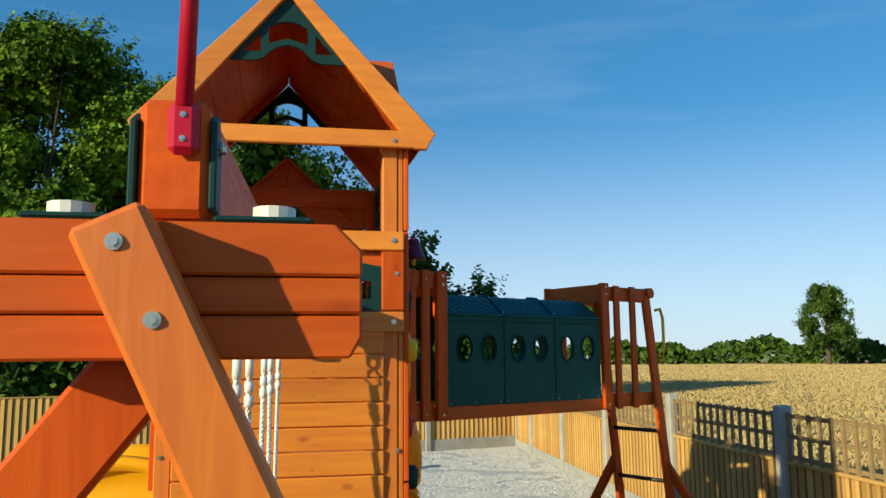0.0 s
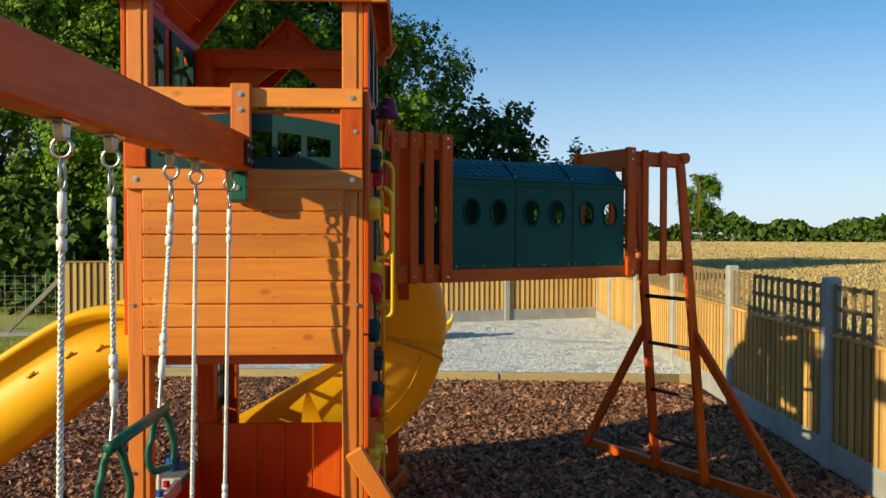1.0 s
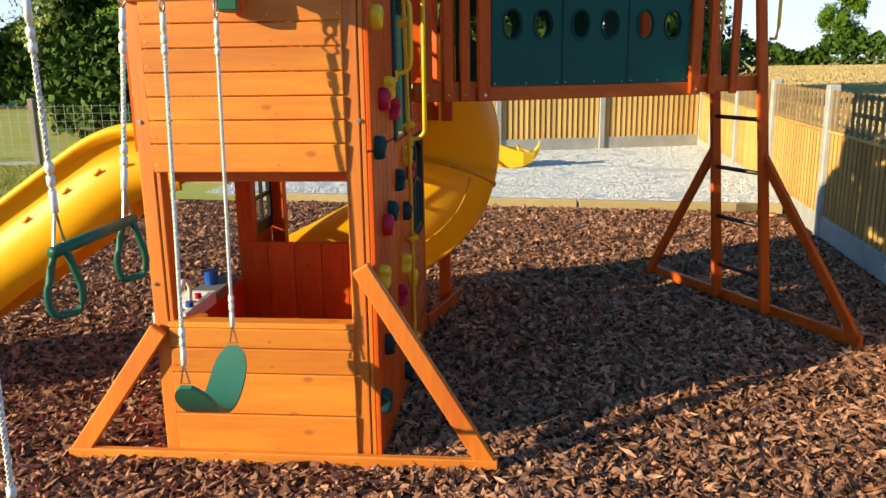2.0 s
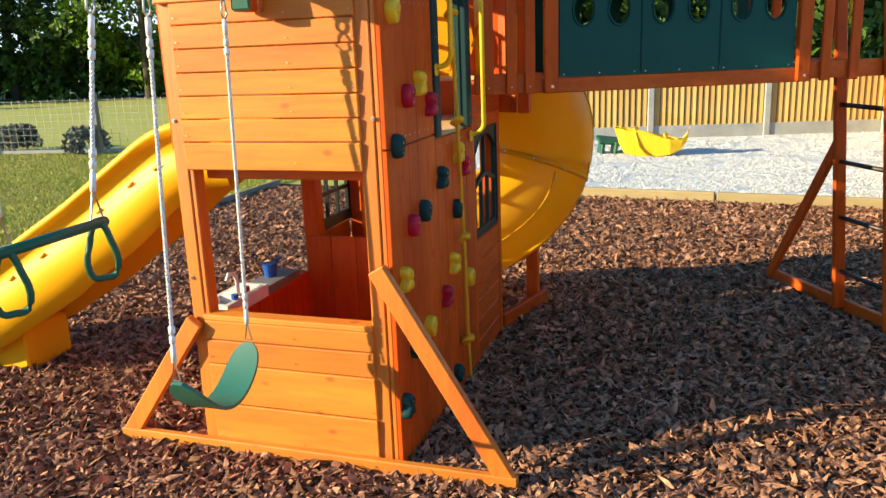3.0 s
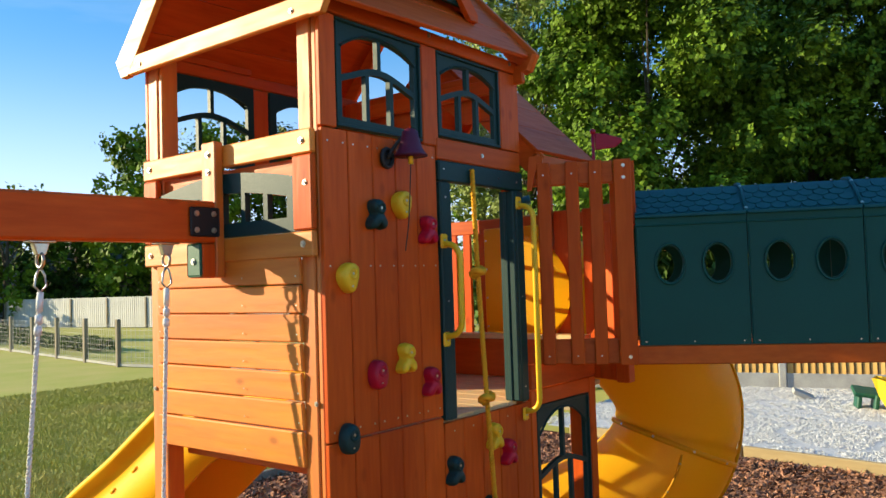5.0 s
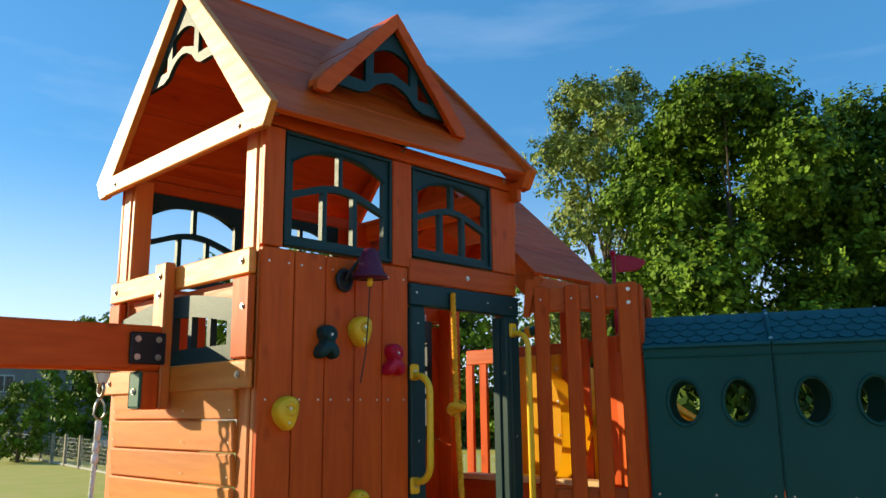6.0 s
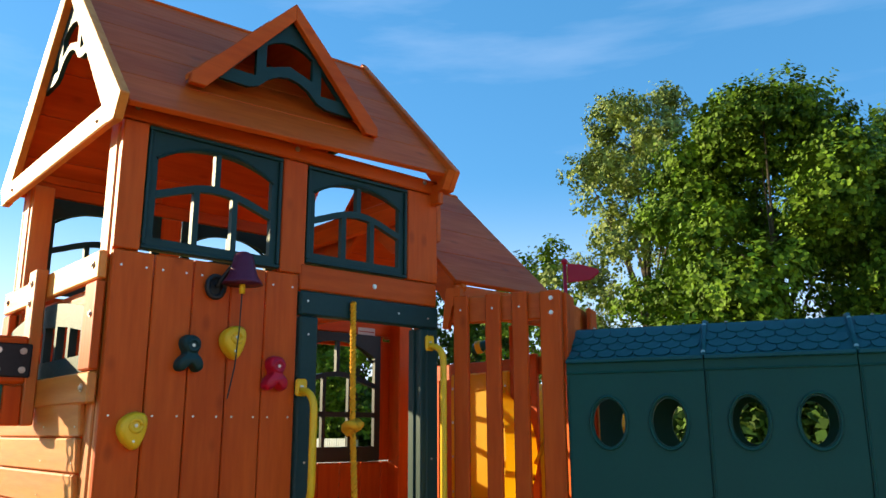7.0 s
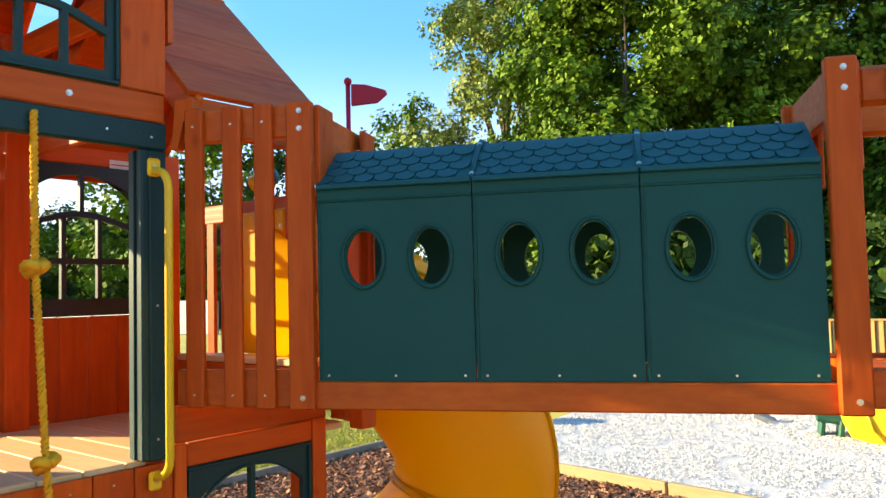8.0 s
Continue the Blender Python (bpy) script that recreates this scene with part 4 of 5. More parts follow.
def on_beam(y, dz=0.0, dx=0.0):
    return B0 + BD * ((y - B0.y) / BD.y) + Vector((dx, 0, dz))


part("hanger_post", box(-0.468, -0.398, -0.055, -0.023, 1.70, 2.125), CEDAR_LIT_Z, swing)
part("hanger_block", box(-0.468, -0.398, -0.105, -0.057, 1.70, 1.805), CEDAR_Z, swing)
fix(swing, (-0.433, -0.055, 2.085), (0, -1, 0))
fix(swing, (-0.433, -0.055, 2.03), (0, -1, 0))
plate = part("bracket", box(-0.397, -0.392, -0.15, -0.045, 1.825, 1.915, 0.004), BLACK, swing, "black bolted bracket plate")
for y in (-0.128, -0.067):
    for zz in (1.845, 1.895):
        fix(plate, (-0.392, y, zz), (1, 0, 0), None, 0.9)
green_cap = part("bracket", box(-0.468, -0.398, -0.113, -0.106, 1.703, 1.806, 0.006), SEAT, swing, "green plastic bracket")
fix(green_cap, (-0.433, -0.113, 1.75), (0, -1, 0))

EY = B1.y
CX = B1.x
# cross beam of three grooved faces with clipped ends
for k, (z0, z1, trim) in enumerate(((1.655, 1.700, 0.012), (1.702, 1.740, 0.0), (1.742, 1.798, 0.028))):
    outline = [(CX - 0.20 + (trim if k == 0 else 0), z0), (CX + 0.20 - (trim if k == 0 else 0), z0), (CX + 0.20, (z0 + z1) / 2), (CX + 0.20 - (trim if k == 2 else 0), z1), (CX - 0.20 + (trim if k == 2 else 0), z1), (CX - 0.20, (z0 + z1) / 2)]
    part("cross_beam", prism(outline, 0.07, Matrix.Translation((0, EY - 0.01, 0)) @ FRONT, 0.003), CEDAR_X, swing)
part("leg", bar((-0.584, EY - 0.046, 1.791), (0.266, EY - 0.046, 0.0), 0.070, 0.073, 0.006, side=(0, 1, 0)), CEDAR_LIT_Z, swing)
part("leg", bar((-0.50, EY + 0.090, 1.74), (-1.87, EY + 0.090, 0.0), 0.036, 0.090, 0.006, side=(0, 1, 0)), CEDAR_Z, swing)
for x, zz in ((-0.573, 1.765), (-0.536, 1.692)):
    fix(swing, (x, EY - 0.081, zz), (0, -1, 0), None, 0.85)
for s in (-1, 1):
    part("bracket", prism([(0, -0.055), (0.06, -0.055), (0.06, 0.02), (0.03, 0.055), (0, 0.04)], 0.008, Matrix.Translation((CX + s * 0.041 + 0.004, EY + 0.0, B1.z)) @ Matrix.Rotation(math.pi / 2, 4, "Z") @ FRONT, 0.002), GREEN, swing, "green plastic bracket")
    base = part("bracket_foot", box(CX + s * 0.095 - 0.052, CX + s * 0.095 + 0.052, EY - 0.005, EY + 0.065, 1.799, 1.806, 0.003), GREEN, swing, "green bracket foot")
    part("cap", tube([(CX + s * 0.105, EY + 0.03, 1.806), (CX + s * 0.105, EY + 0.03, 1.820)], 0.024, 14), PALE, base, "pale plastic bolt cap", smooth=False)
fix(swing, (CX + 0.046, EY + 0.03, 1.885), (1, 0, 0), None, 0.9)

flag_pole = thing("flag_mast", "red plastic mast clipped to the swing beam end", "mast")
part("clip", box(-0.524 - 0.016, -0.524 + 0.016, EY - 0.016, EY - 0.0005, 1.868, 1.926, 0.0075), RED, flag_pole)
part("mast", tube([(-0.524, EY - 0.009, 1.92), (-0.518, EY - 0.009, 2.30)], 0.0095, 14), RED, flag_pole, smooth=True)
for zz in (1.884, 1.910):
    fix(flag_pole, (-0.524, EY - 0.016, zz), (0, -1, 0), None, 0.35)


# ---- swings ----
def hook(y, parent):
    """A steel hanger under the beam with its ring and snap hook; gives the place where the rope starts."""
    p = on_beam(y, -0.064)
    part("hanger", box(p.x - 0.02, p.x + 0.02, y - 0.035, y + 0.035, p.z - 0.006, p.z, 0.002), STEEL, parent)
    part("hanger_fork", prism([(-0.022, 0), (0.022, 0), (0.012, -0.032), (-0.012, -0.032)], 0.02, Matrix.Translation((p.x + 0.01, y, p.z - 0.006)) @ Matrix.Rotation(math.pi / 2, 4, "Z") @ FRONT, 0.002), STEEL, parent)
    c = Vector((p.x, y, p.z - 0.052))
    part("ring", tube([c + Vector((0.019 * math.cos(a), 0, 0.019 * math.sin(a))) for a in (2 * math.pi * k / 16 for k in range(17))], 0.0045, 6, closed_ends=False), STEEL, parent, smooth=True)
    d = c + Vector((0, 0, -0.018))
    part("snap_hook", tube([d, d + Vector((0.0, 0.012, -0.022)), d + Vector((0, 0.016, -0.05)), d + Vector((0, 0, -0.066)), d + Vector((0, -0.016, -0.05)), d + Vector((0, -0.010, -0.02)), d], 0.0035, 6), STEEL, parent, smooth=True)
    return d + Vector((0, 0, -0.066))


def twisted(p0, p1, r, parent, mat, name="rope"):
    """A three-strand rope."""
    bm = bmesh.new()
    p0, p1 = Vector(p0), Vector(p1)
    d = (p1 - p0).normalized()
    s = d.orthogonal().normalized()
    u = d.cross(s)
    n = max(int((p1 - p0).length / 0.007), 6)
    for k in range(3):
        pts = []
        for i in range(n + 1):
            a = 2 * math.pi * (k / 3 + i / 5.0)
            pts.append(p0 + (p1 - p0) * i / n + (s * math.cos(a) + u * math.sin(a)) * r * 0.5)
        tube(pts, r * 0.62, 5, bm)
    return part(name, bm, mat, parent, smooth=True)


def rope_with_ends(top, end, parent):
    twisted(top, end, 0.0065, parent, ROPE)
    d = (Vector(end) - Vector(top)).normalized()
    for a, l, r in ((0.0, 0.05, 0.0085), (0.06, 0.022, 0.0095), (0.09, 0.022, 0.0098)):
        part("clamp", tube([Vector(top) + d * a, Vector(top) + d * (a + l)], r, 10), ROPE, parent, smooth=True)
        part("clamp", tube([Vector(end) - d * a, Vector(end) - d * (a + l)], r, 10), ROPE, parent, smooth=True)


def belt_swing(y0, y1, e0, e1):
    s = thing("belt_swing", "green belt swing hung on white ropes", "swing", group="swings")
    ends = []
    for y, e in ((y0, e0), (y1, e1)):
        t = hook(y, s)
        rope_with_ends(t, Vector(e) + Vector((0, 0, 0.07)), s)
        part("shackle", tube([Vector(e) + Vector((0.0, 0, 0.075)), Vector(e) + Vector((0.014, 0, 0.01)), Vector(e) + Vector((-0.014, 0, 0.01)), Vector(e) + Vector((0, 0, 0.075))], 0.003, 6), STEEL, s)
        ends.append(Vector(e))
    bm = bmesh.new()
    n, prev = 40, None
    mid = (ends[0] + ends[1]) / 2 - Vector((0, 0, 0.23))
    for i in range(n + 1):
        q = i / n
        c = ends[0] * (1 - q) ** 2 + mid * 2 * q * (1 - q) * 1.0 + ends[1] * q ** 2 - Vector((0, 0, 0.035 * math.sin(math.pi * q)))
        hw = 0.062 * math.sqrt(max(1 - abs(2 * q - 1) ** 7, 0.08))
        tang = Vector((0, ends[1].y - ends[0].y, (q - 0.5) * 1.1)).normalized()
        nrm = tang.cross(Vector((1, 0, 0))).normalized() * 0.006
        row = [bm.verts.new(c + Vector((x, 0, 0)) + o) for x, o in ((-hw, nrm), (hw, nrm), (hw, -nrm), (-hw, -nrm))]
        if prev:
            for k in range(4):
                bm.faces.new((prev[k], prev[(k + 1) % 4], row[(k + 1) % 4], row[k]))
        else:
            bm.faces.new(row)
        prev = row
    bm.faces.new(prev[::-1])
    bmesh.ops.recalc_face_normals(bm, faces=bm.faces)
    seat = part("seat", bm, BELT, s, "flexible green belt seat", smooth=False)
    for e, sgn in ((ends[0], 1), (ends[1], -1)):
        for dx in (-0.03, 0.0, 0.03):
            fix(seat, e + Vector((dx, sgn * 0.022, -0.030)), (0, sgn, 1), screw_mesh, 1.2)
    return s


belt_swing(-0.563, -0.202, (-0.458, -0.640, 0.583), (-0.455, -0.230, 0.565))
belt_swing(-1.78, -1.378, (-0.53, -1.74, 0.52), (-0.51, -1.40, 0.50))

trap = thing("trapeze_bar", "green trapeze bar with two green ring handles on white ropes", "trapeze")
t0, t1 = Vector((-0.490, -1.148, 1.128)), Vector((-0.475, -0.855, 1.135))
for y, e in ((-1.155, t0), (-0.775, t1)):
    rope_with_ends(hook(y, trap), e + Vector((0, 0, 0.085)), trap)
    part("shackle", tube([e + Vector((0, 0, 0.09)), e + Vector((0, 0.022, 0.015)), e + Vector((0, -0.022, 0.015)), e + Vector((0, 0, 0.09))], 0.0035, 6), STEEL, trap)
    tri = []
    for k in range(25):
        a = 2 * math.pi * k / 24
        r = 0.060 + 0.009 * math.cos(3 * (a - math.pi / 2))
        tri.append(e + Vector((r * math.cos(a) * 0.62 * 0.6, r * math.cos(a) * 0.62 * 0.8, -0.085 + 1.28 * r * math.sin(a))))
    part("ring_handle", tube(tri, 0.009, 10, closed_ends=False), SEAT, trap, "dark green triangular ring", smooth=True)
part("bar", tube([t0 + Vector((0, -0.03, 0)), t1 + Vector((0, 0.03, 0))], 0.014, 12), SEAT, trap, smooth=True)


# ---- climbing holds, rope, handles, bell ----
HOLD_SHAPES = (
    ((-0.1, 1.0), (0.75, 0.9), (0.8, 0.1), (0.35, -0.95), (-0.05, -1.0), (-0.8, -0.3), (-0.85, 0.45)),
    ((0, 1.1), (0.55, 0.92), (0.62, 0.45), (0.30, 0.02), (0.75, -0.30), (0.9, -0.8), (0.45, -1.05), (0, -0.5), (-0.45, -1.05), (-0.9, -0.8), (-0.75, -0.30), (-0.30, 0.02), (-0.62, 0.45), (-0.55, 0.92)),
    ((0, 1), (0.65, 0.75), (0.8, -0.2), (0.5, -0.95), (-0.3, -1), (-0.75, -0.3), (-0.6, 0.6)))


def hold(y, z, mat, colour, kind):
    """A moulded hold bolted on the wall: 0 shield-shaped, 1 a ring on two feet, 2 egg-shaped."""
    h = thing("climbing_hold", f"{colour} moulded plastic climbing hold", "climbing hold", (0.02, y, z), "climbing holds")
    pts = [Vector(p) for p in HOLD_SHAPES[kind]]
    for _ in range(2):
        pts = [q for a, b in zip(pts, pts[1:] + pts[:1]) for q in (a * 0.75 + b * 0.25, a * 0.25 + b * 0.75)]
    bm = bmesh.new()
    rings = []
    for lift, shrink in ((0.0, 1.0), (0.010, 1.03), (0.027, 0.98), (0.035, 0.88), (0.038, 0.70)):
        rings.append([bm.verts.new((0.0192 + lift, y + p.x * 0.040 * shrink, z + p.y * 0.045 * shrink)) for p in pts])
    n = len(pts)
    for a, b in zip(rings, rings[1:]):
        for k in range(n):
            bm.faces.new((a[k], a[(k + 1) % n], b[(k + 1) % n], b[k]))
    bm.faces.new(rings[-1])
    bmesh.ops.recalc_face_normals(bm, faces=bm.faces)
    part("body", bm, mat, h, smooth=True)
    up = 0.020 if kind == 1 else 0.012
    part("boss", tube([(0.056, y + 0.014 * math.cos(a), z + up + 0.014 * math.sin(a)) for a in (2 * math.pi * k / 16 for k in range(17))], 0.0055, 6), mat, h, smooth=True)
    fix(h, (0.0572, y, z + up), (1, 0, 0), None, 0.42)
    if kind != 1:
        fix(h, (0.0572, y - 0.004, z - 0.024), (1, 0, 0), screw_mesh, 0.9)
    return h


GR, YE, RE = (GREEN, "dark green"), (LEMON, "yellow"), (RED, "crimson")
for y, z, (mat, colour), kind in (
        (0.206, 1.873, GR, 1), (0.323, 1.910, YE, 0), (0.078, 1.685, YE, 0), (0.451, 1.834, RE, 1), (0.324, 1.430, YE, 1),
        (0.192, 1.396, RE, 2), (0.447, 1.344, RE, 1), (0.066, 1.228, GR, 2), (0.556, 1.037, GR, 1), (0.793, 1.110, YE, 1),
        (0.880, 1.039, RE, 1), (0.325, 0.945, GR, 2), (0.192, 0.915, RE, 2), (0.755, 0.868, GR, 2), (0.682, 0.636, YE, 1),
        (0.564, 0.522, RE, 1), (0.905, 0.508, YE, 0), (0.086, 0.734, YE, 1), (0.330, 0.465, YE, 0), (0.157, 0.440, GR, 2),
        (0.686, 0.116, GR, 2), (0.037, 0.252, GR, 1)):
    hold(y, z, mat, colour, kind)

rope = thing("climbing_rope", "knotted yellow climbing rope hanging down the wall", "rope")
path = [Vector((0.040, 0.700, 2.055)), Vector((0.050, 0.700, 1.693)), Vector((0.055, 0.722, 1.255)), Vector((0.055, 0.765, 0.735)), Vector((0.055, 0.785, 0.245)), Vector((0.052, 0.815, 0.05))]
for a, b in zip(path, path[1:]):
    twisted(a, b, 0.0095, rope, YROPE)
for p in path[1:-1]:
    bm = bmesh.new()
    tube([p + Vector((0.022 * math.cos(a) * 0.9, 0.022 * math.sin(a), 0.009 * math.sin(a * 1.5))) for a in (2 * math.pi * k / 14 for k in range(15))], 0.012, 8, bm)
    tube([p + Vector((-0.012, -0.016, -0.016)), p + Vector((0.012, 0.0, 0.0)), p + Vector((0.0, 0.018, 0.018))], 0.012, 8, bm)
    part("knot", bm, YROPE, rope, smooth=True)


def handle(y, z0, z1, label):
    h = thing("grab_handle", label, "handle", group="grab handles")
    x = 0.030
    pts = [(x + 0.004, y, z1)]
    for k in range(6):
        a = math.pi / 2 * k / 5
        pts.append((x + 0.015 + 0.05 * math.sin(a), y + 0.004, z1 - 0.005 - 0.05 * (1 - math.cos(a))))
    for k in range(6):
        a = math.pi / 2 * k / 5
        pts.append((x + 0.015 + 0.05 * math.cos(a), y + 0.004, z0 + 0.055 - 0.05 * math.sin(a)))
    pts.append((x + 0.004, y, z0))
    part("grip", tube(pts, 0.0105, 12), LEMON, h, smooth=True)
    for zz in (z0 - 0.006, z1 + 0.006):
        t = part("flange", box(x - 0.001, x + 0.008, y - 0.018, y + 0.018, zz - 0.024, zz + 0.024, 0.006), LEMON, h)
        fix(t, (x + 0.008, y, zz), (1, 0, 0), None, 0.65)


handle(0.535, 1.48, 1.795, "short yellow plastic grab handle on the door jamb")
handle(1.004, 1.165, 1.95, "long yellow plastic grab handle on the door jamb")

bell = thing("bell", "plum-coloured plastic bell on a scrolled black bracket", "bell")
bm = tube([(0.085, 0.315, 2.142), (0.085, 0.315, 2.134), (0.085, 0.315, 2.104), (0.085, 0.315, 2.079), (0.085, 0.315, 2.062), (0.085, 0.315, 2.056)], 0.03, 20, radii=[0.012, 0.024, 0.031, 0.038, 0.050, 0.053])
part("bell_body", bm, PURPLE, bell, smooth=True)
bm = tube([(0.030, 0.268 + 0.024 * math.cos(a), 2.052 + 0.028 * math.sin(a)) for a in (2 * math.pi * k / 18 for k in range(19))], 0.007, 8)
tube([(0.030, 0.268, 2.052), (0.036, 0.285, 2.079), (0.060, 0.302, 2.114), (0.085, 0.315, 2.122)], 0.006, 8, bm)
part("bracket", bm, BLACK, bell, smooth=True)
part("mount", box(0.0195, 0.027, 0.250, 0.286, 2.024, 2.082, 0.006), BLACK, bell)
part("clapper", tube([(0.085, 0.315, 2.059), (0.085, 0.315, 2.032)], 0.008, 10), LEMON, bell, smooth=True)
part("pull_cord", tube([(0.085, 0.315, 2.034), (0.075, 0.318, 1.944), (0.07, 0.313, 1.844), (0.065, 0.30, 1.764)], 0.002, 5), BLACK, bell)

label_plate = thing("warning_label", "small pale printed warning label on the inner rail", "label")
part("plate", box(-W + 0.0005, -W + 0.002, 1.36, 1.45, 2.09, 2.125, 0), PALE, label_plate)
part("print", box(-W + 0.002, -W + 0.0026, 1.365, 1.445, 2.106, 2.110, 0), REDINK, label_plate)

mast = thing("flag", "crimson plastic flag on a short mast", "flag")
part("mast", tube([(-0.034, 1.773, 1.9), (-0.034, 1.773, 2.33)], 0.008, 10), RED, mast, smooth=True)
bm = bmesh.new()
bmesh.ops.create_uvsphere(bm, u_segments=12, v_segments=8, radius=0.014, matrix=Matrix.Translation((-0.034, 1.773, 2.34)))
part("knob", bm, RED, mast, smooth=True)
flag_dir = math.degrees(math.atan2(0.55, 0.83))
part("cloth", prism([(0.010, -0.085), (0.10, -0.078), (0.135, -0.05), (0.13, -0.035), (0.06, -0.012), (0.010, -0.008)], 0.010, facing((-0.034, 1.773, 2.34), flag_dir), 0.003), RED, mast, "stiff crimson pennant")
scope = thing("telescope", "teal and yellow plastic toy telescope on the rear rail", "telescope")
part("body", tube([(-0.36, 1.73, 2.05), (-0.46, 1.68, 2.02)], 0.022, 12), TEAL, scope, smooth=True)
part("collar", tube([(-0.43, 1.695, 2.03), (-0.45, 1.686, 2.025)], 0.028, 12), LEMON, scope, smooth=True)
part("pillar", tube([(-0.41, 1.726, 1.97), (-0.41, 1.706, 2.02)], 0.014, 10), LEMON, scope, smooth=True)

# ---- play kitchen under the deck ----
kitchen = thing("toy_sink", "white plastic toy sink and hob on the counter", "toy kitchen")
part("shelf", box(-W - 0.07, -W + 0.03, 0.075, 0.93, 0.472, 0.492, 0.003), CEDAR_Y, kitchen)
part("basin", holed([(0, 0), (0.33, 0), (0.33, 0.14), (0, 0.14)], [[(0.02, 0.02), (0.13, 0.02), (0.13, 0.12), (0.02, 0.12)]], 0.055, Matrix.Translation((-W + 0.055, 0.16, 0.552)) @ Matrix.Rotation(math.pi / 2, 4, "Z")), PALE, kitchen)
for k in range(7):
    part("drainer_rib", box(-W - 0.06, -W + 0.04, 0.31 + k * 0.022, 0.318 + k * 0.022, 0.553, 0.560, 0), PALE, kitchen)
part("hob", box(-W - 0.08, -W + 0.05, 0.50, 0.80, 0.494, 0.535, 0.004), DARKGREY, kitchen, "grey hob plate")
part("tap", tube([(-W + 0.02, 0.30, 0.552), (-W + 0.02, 0.30, 0.62), (-W + 0.018, 0.285, 0.655), (-W + 0.012, 0.255, 0.66), (-W + 0.01, 0.24, 0.635)], 0.009, 10), PALE, kitchen, smooth=True)
part("tap_knob", tube([(-W + 0.035, 0.25, 0.553), (-W + 0.035, 0.25, 0.575)], 0.016, 8), BLUE, kitchen, "blue tap knob")
part("tap_knob", tube([(-W + 0.035, 0.345, 0.560), (-W + 0.035, 0.345, 0.582)], 0.014, 8), RED, kitchen, "red tap knob")
pot = thing("toy_pot", "blue plastic toy pot on the hob", "toy")
part("pot", tube([(-W - 0.03, 0.66, 0.535), (-W - 0.03, 0.66, 0.60)], 0.035, 14, radii=[0.028, 0.036]), BLUE, pot)
part("pot_handle", bar((-W - 0.03, 0.69, 0.592), (-W - 0.03, 0.78, 0.60), 0.012, 0.010), BLUE, pot)
cup = thing("toy_basket", "orange plastic toy basket hung on the counter end", "toy")
part("basket", tube([(-W + 0.10, 0.17, 0.478), (-W + 0.10, 0.17, 0.54)], 0.04, 8, radii=[0.032, 0.042]), ORANGE, cup)

# ---- wave slide ----
slide = thing("wave_slide", "yellow plastic wave slide running down to the bark", "slide", (-0.9, 0.57, 1.2))
run = [(-0.86, 1.27, 1.02), (-1.0, 1.295, 1.0), (-1.12, 1.285, 0.93), (-1.25, 1.235, 0.83), (-1.42, 1.13, 0.70), (-1.62, 1.0, 0.57), (-1.78, 0.90, 0.455), (-2.0, 0.775, 0.33), (-2.2, 0.655, 0.215), (-2.4, 0.54, 0.12), (-2.6, 0.44, 0.07), (-2.8, 0.37, 0.055), (-2.95, 0.34, 0.05)]


def smooth_run(rows, n):
    out = []
    for i in range(len(rows) - 1):
        p = [rows[max(i - 1, 0)], rows[i], rows[i + 1], rows[min(i + 2, len(rows) - 1)]]
        for k in range(n):
            t = k / n
            out.append(tuple(0.5 * ((2 * p[1][c]) + (-p[0][c] + p[2][c]) * t + (2 * p[0][c] - 5 * p[1][c] + 4 * p[2][c] - p[3][c]) * t * t + (-p[0][c] + 3 * p[1][c] - 3 * p[2][c] + p[3][c]) * t ** 3) for c in range(len(p[0]))))
    return out + [rows[-1]]


fine = smooth_run(run, 4)
Y0, Y1 = 0.34, 0.82
bm = bmesh.new()
prev = None
for x, zt, zb in fine:
    bed = zt - 0.145
    prof = [(Y0 + 0.03, zb), (Y0 - 0.004, zt - 0.172), (Y0 + 0.020, zt - 0.150), (Y0 + 0.022, zt - 0.05), (Y0 - 0.018, zt - 0.034), (Y0 - 0.014, zt), (Y0 + 0.03, zt + 0.006), (Y0 + 0.055, zt - 0.02), (Y0 + 0.085, bed + 0.012), (Y0 + 0.13, bed), (Y1 - 0.13, bed), (Y1 - 0.085, bed + 0.012), (Y1 - 0.055, zt - 0.02), (Y1 - 0.03, zt + 0.006), (Y1 + 0.008, zt), (Y1 + 0.012, zt - 0.03), (Y1, zt - 0.10), (Y1 - 0.03, zb), (Y1 - 0.045, zb), (Y1 - 0.03, zt - 0.16), (Y0 + 0.03, zt - 0.16), (Y0 + 0.045, zb)]
    row = [bm.verts.new((x, y, zz)) for y, zz in prof]
    if prev:
        for k in range(len(row)):
            bm.faces.new((prev[k], prev[(k + 1) % len(row)], row[(k + 1) % len(row)], row[k]))
    prev = row
bmesh.ops.recalc_face_normals(bm, faces=bm.faces)
chute = part("chute", bm, YELLOW, slide, smooth=True)
for i in range(6, len(fine) - 8, 4):
    x, zt, zb = fine[i]
    part("rib", tube([(x, Y0 - 0.004, zt - 0.155), (x - 0.03, Y0 - 0.004, zt - 0.175)], 0.008, 6), YELLOW, chute, smooth=True)
part("foot", box(-2.85, -2.24, Y0 + 0.12, Y1 - 0.05, 0.0, 0.24, 0.01), YELLOW, slide)

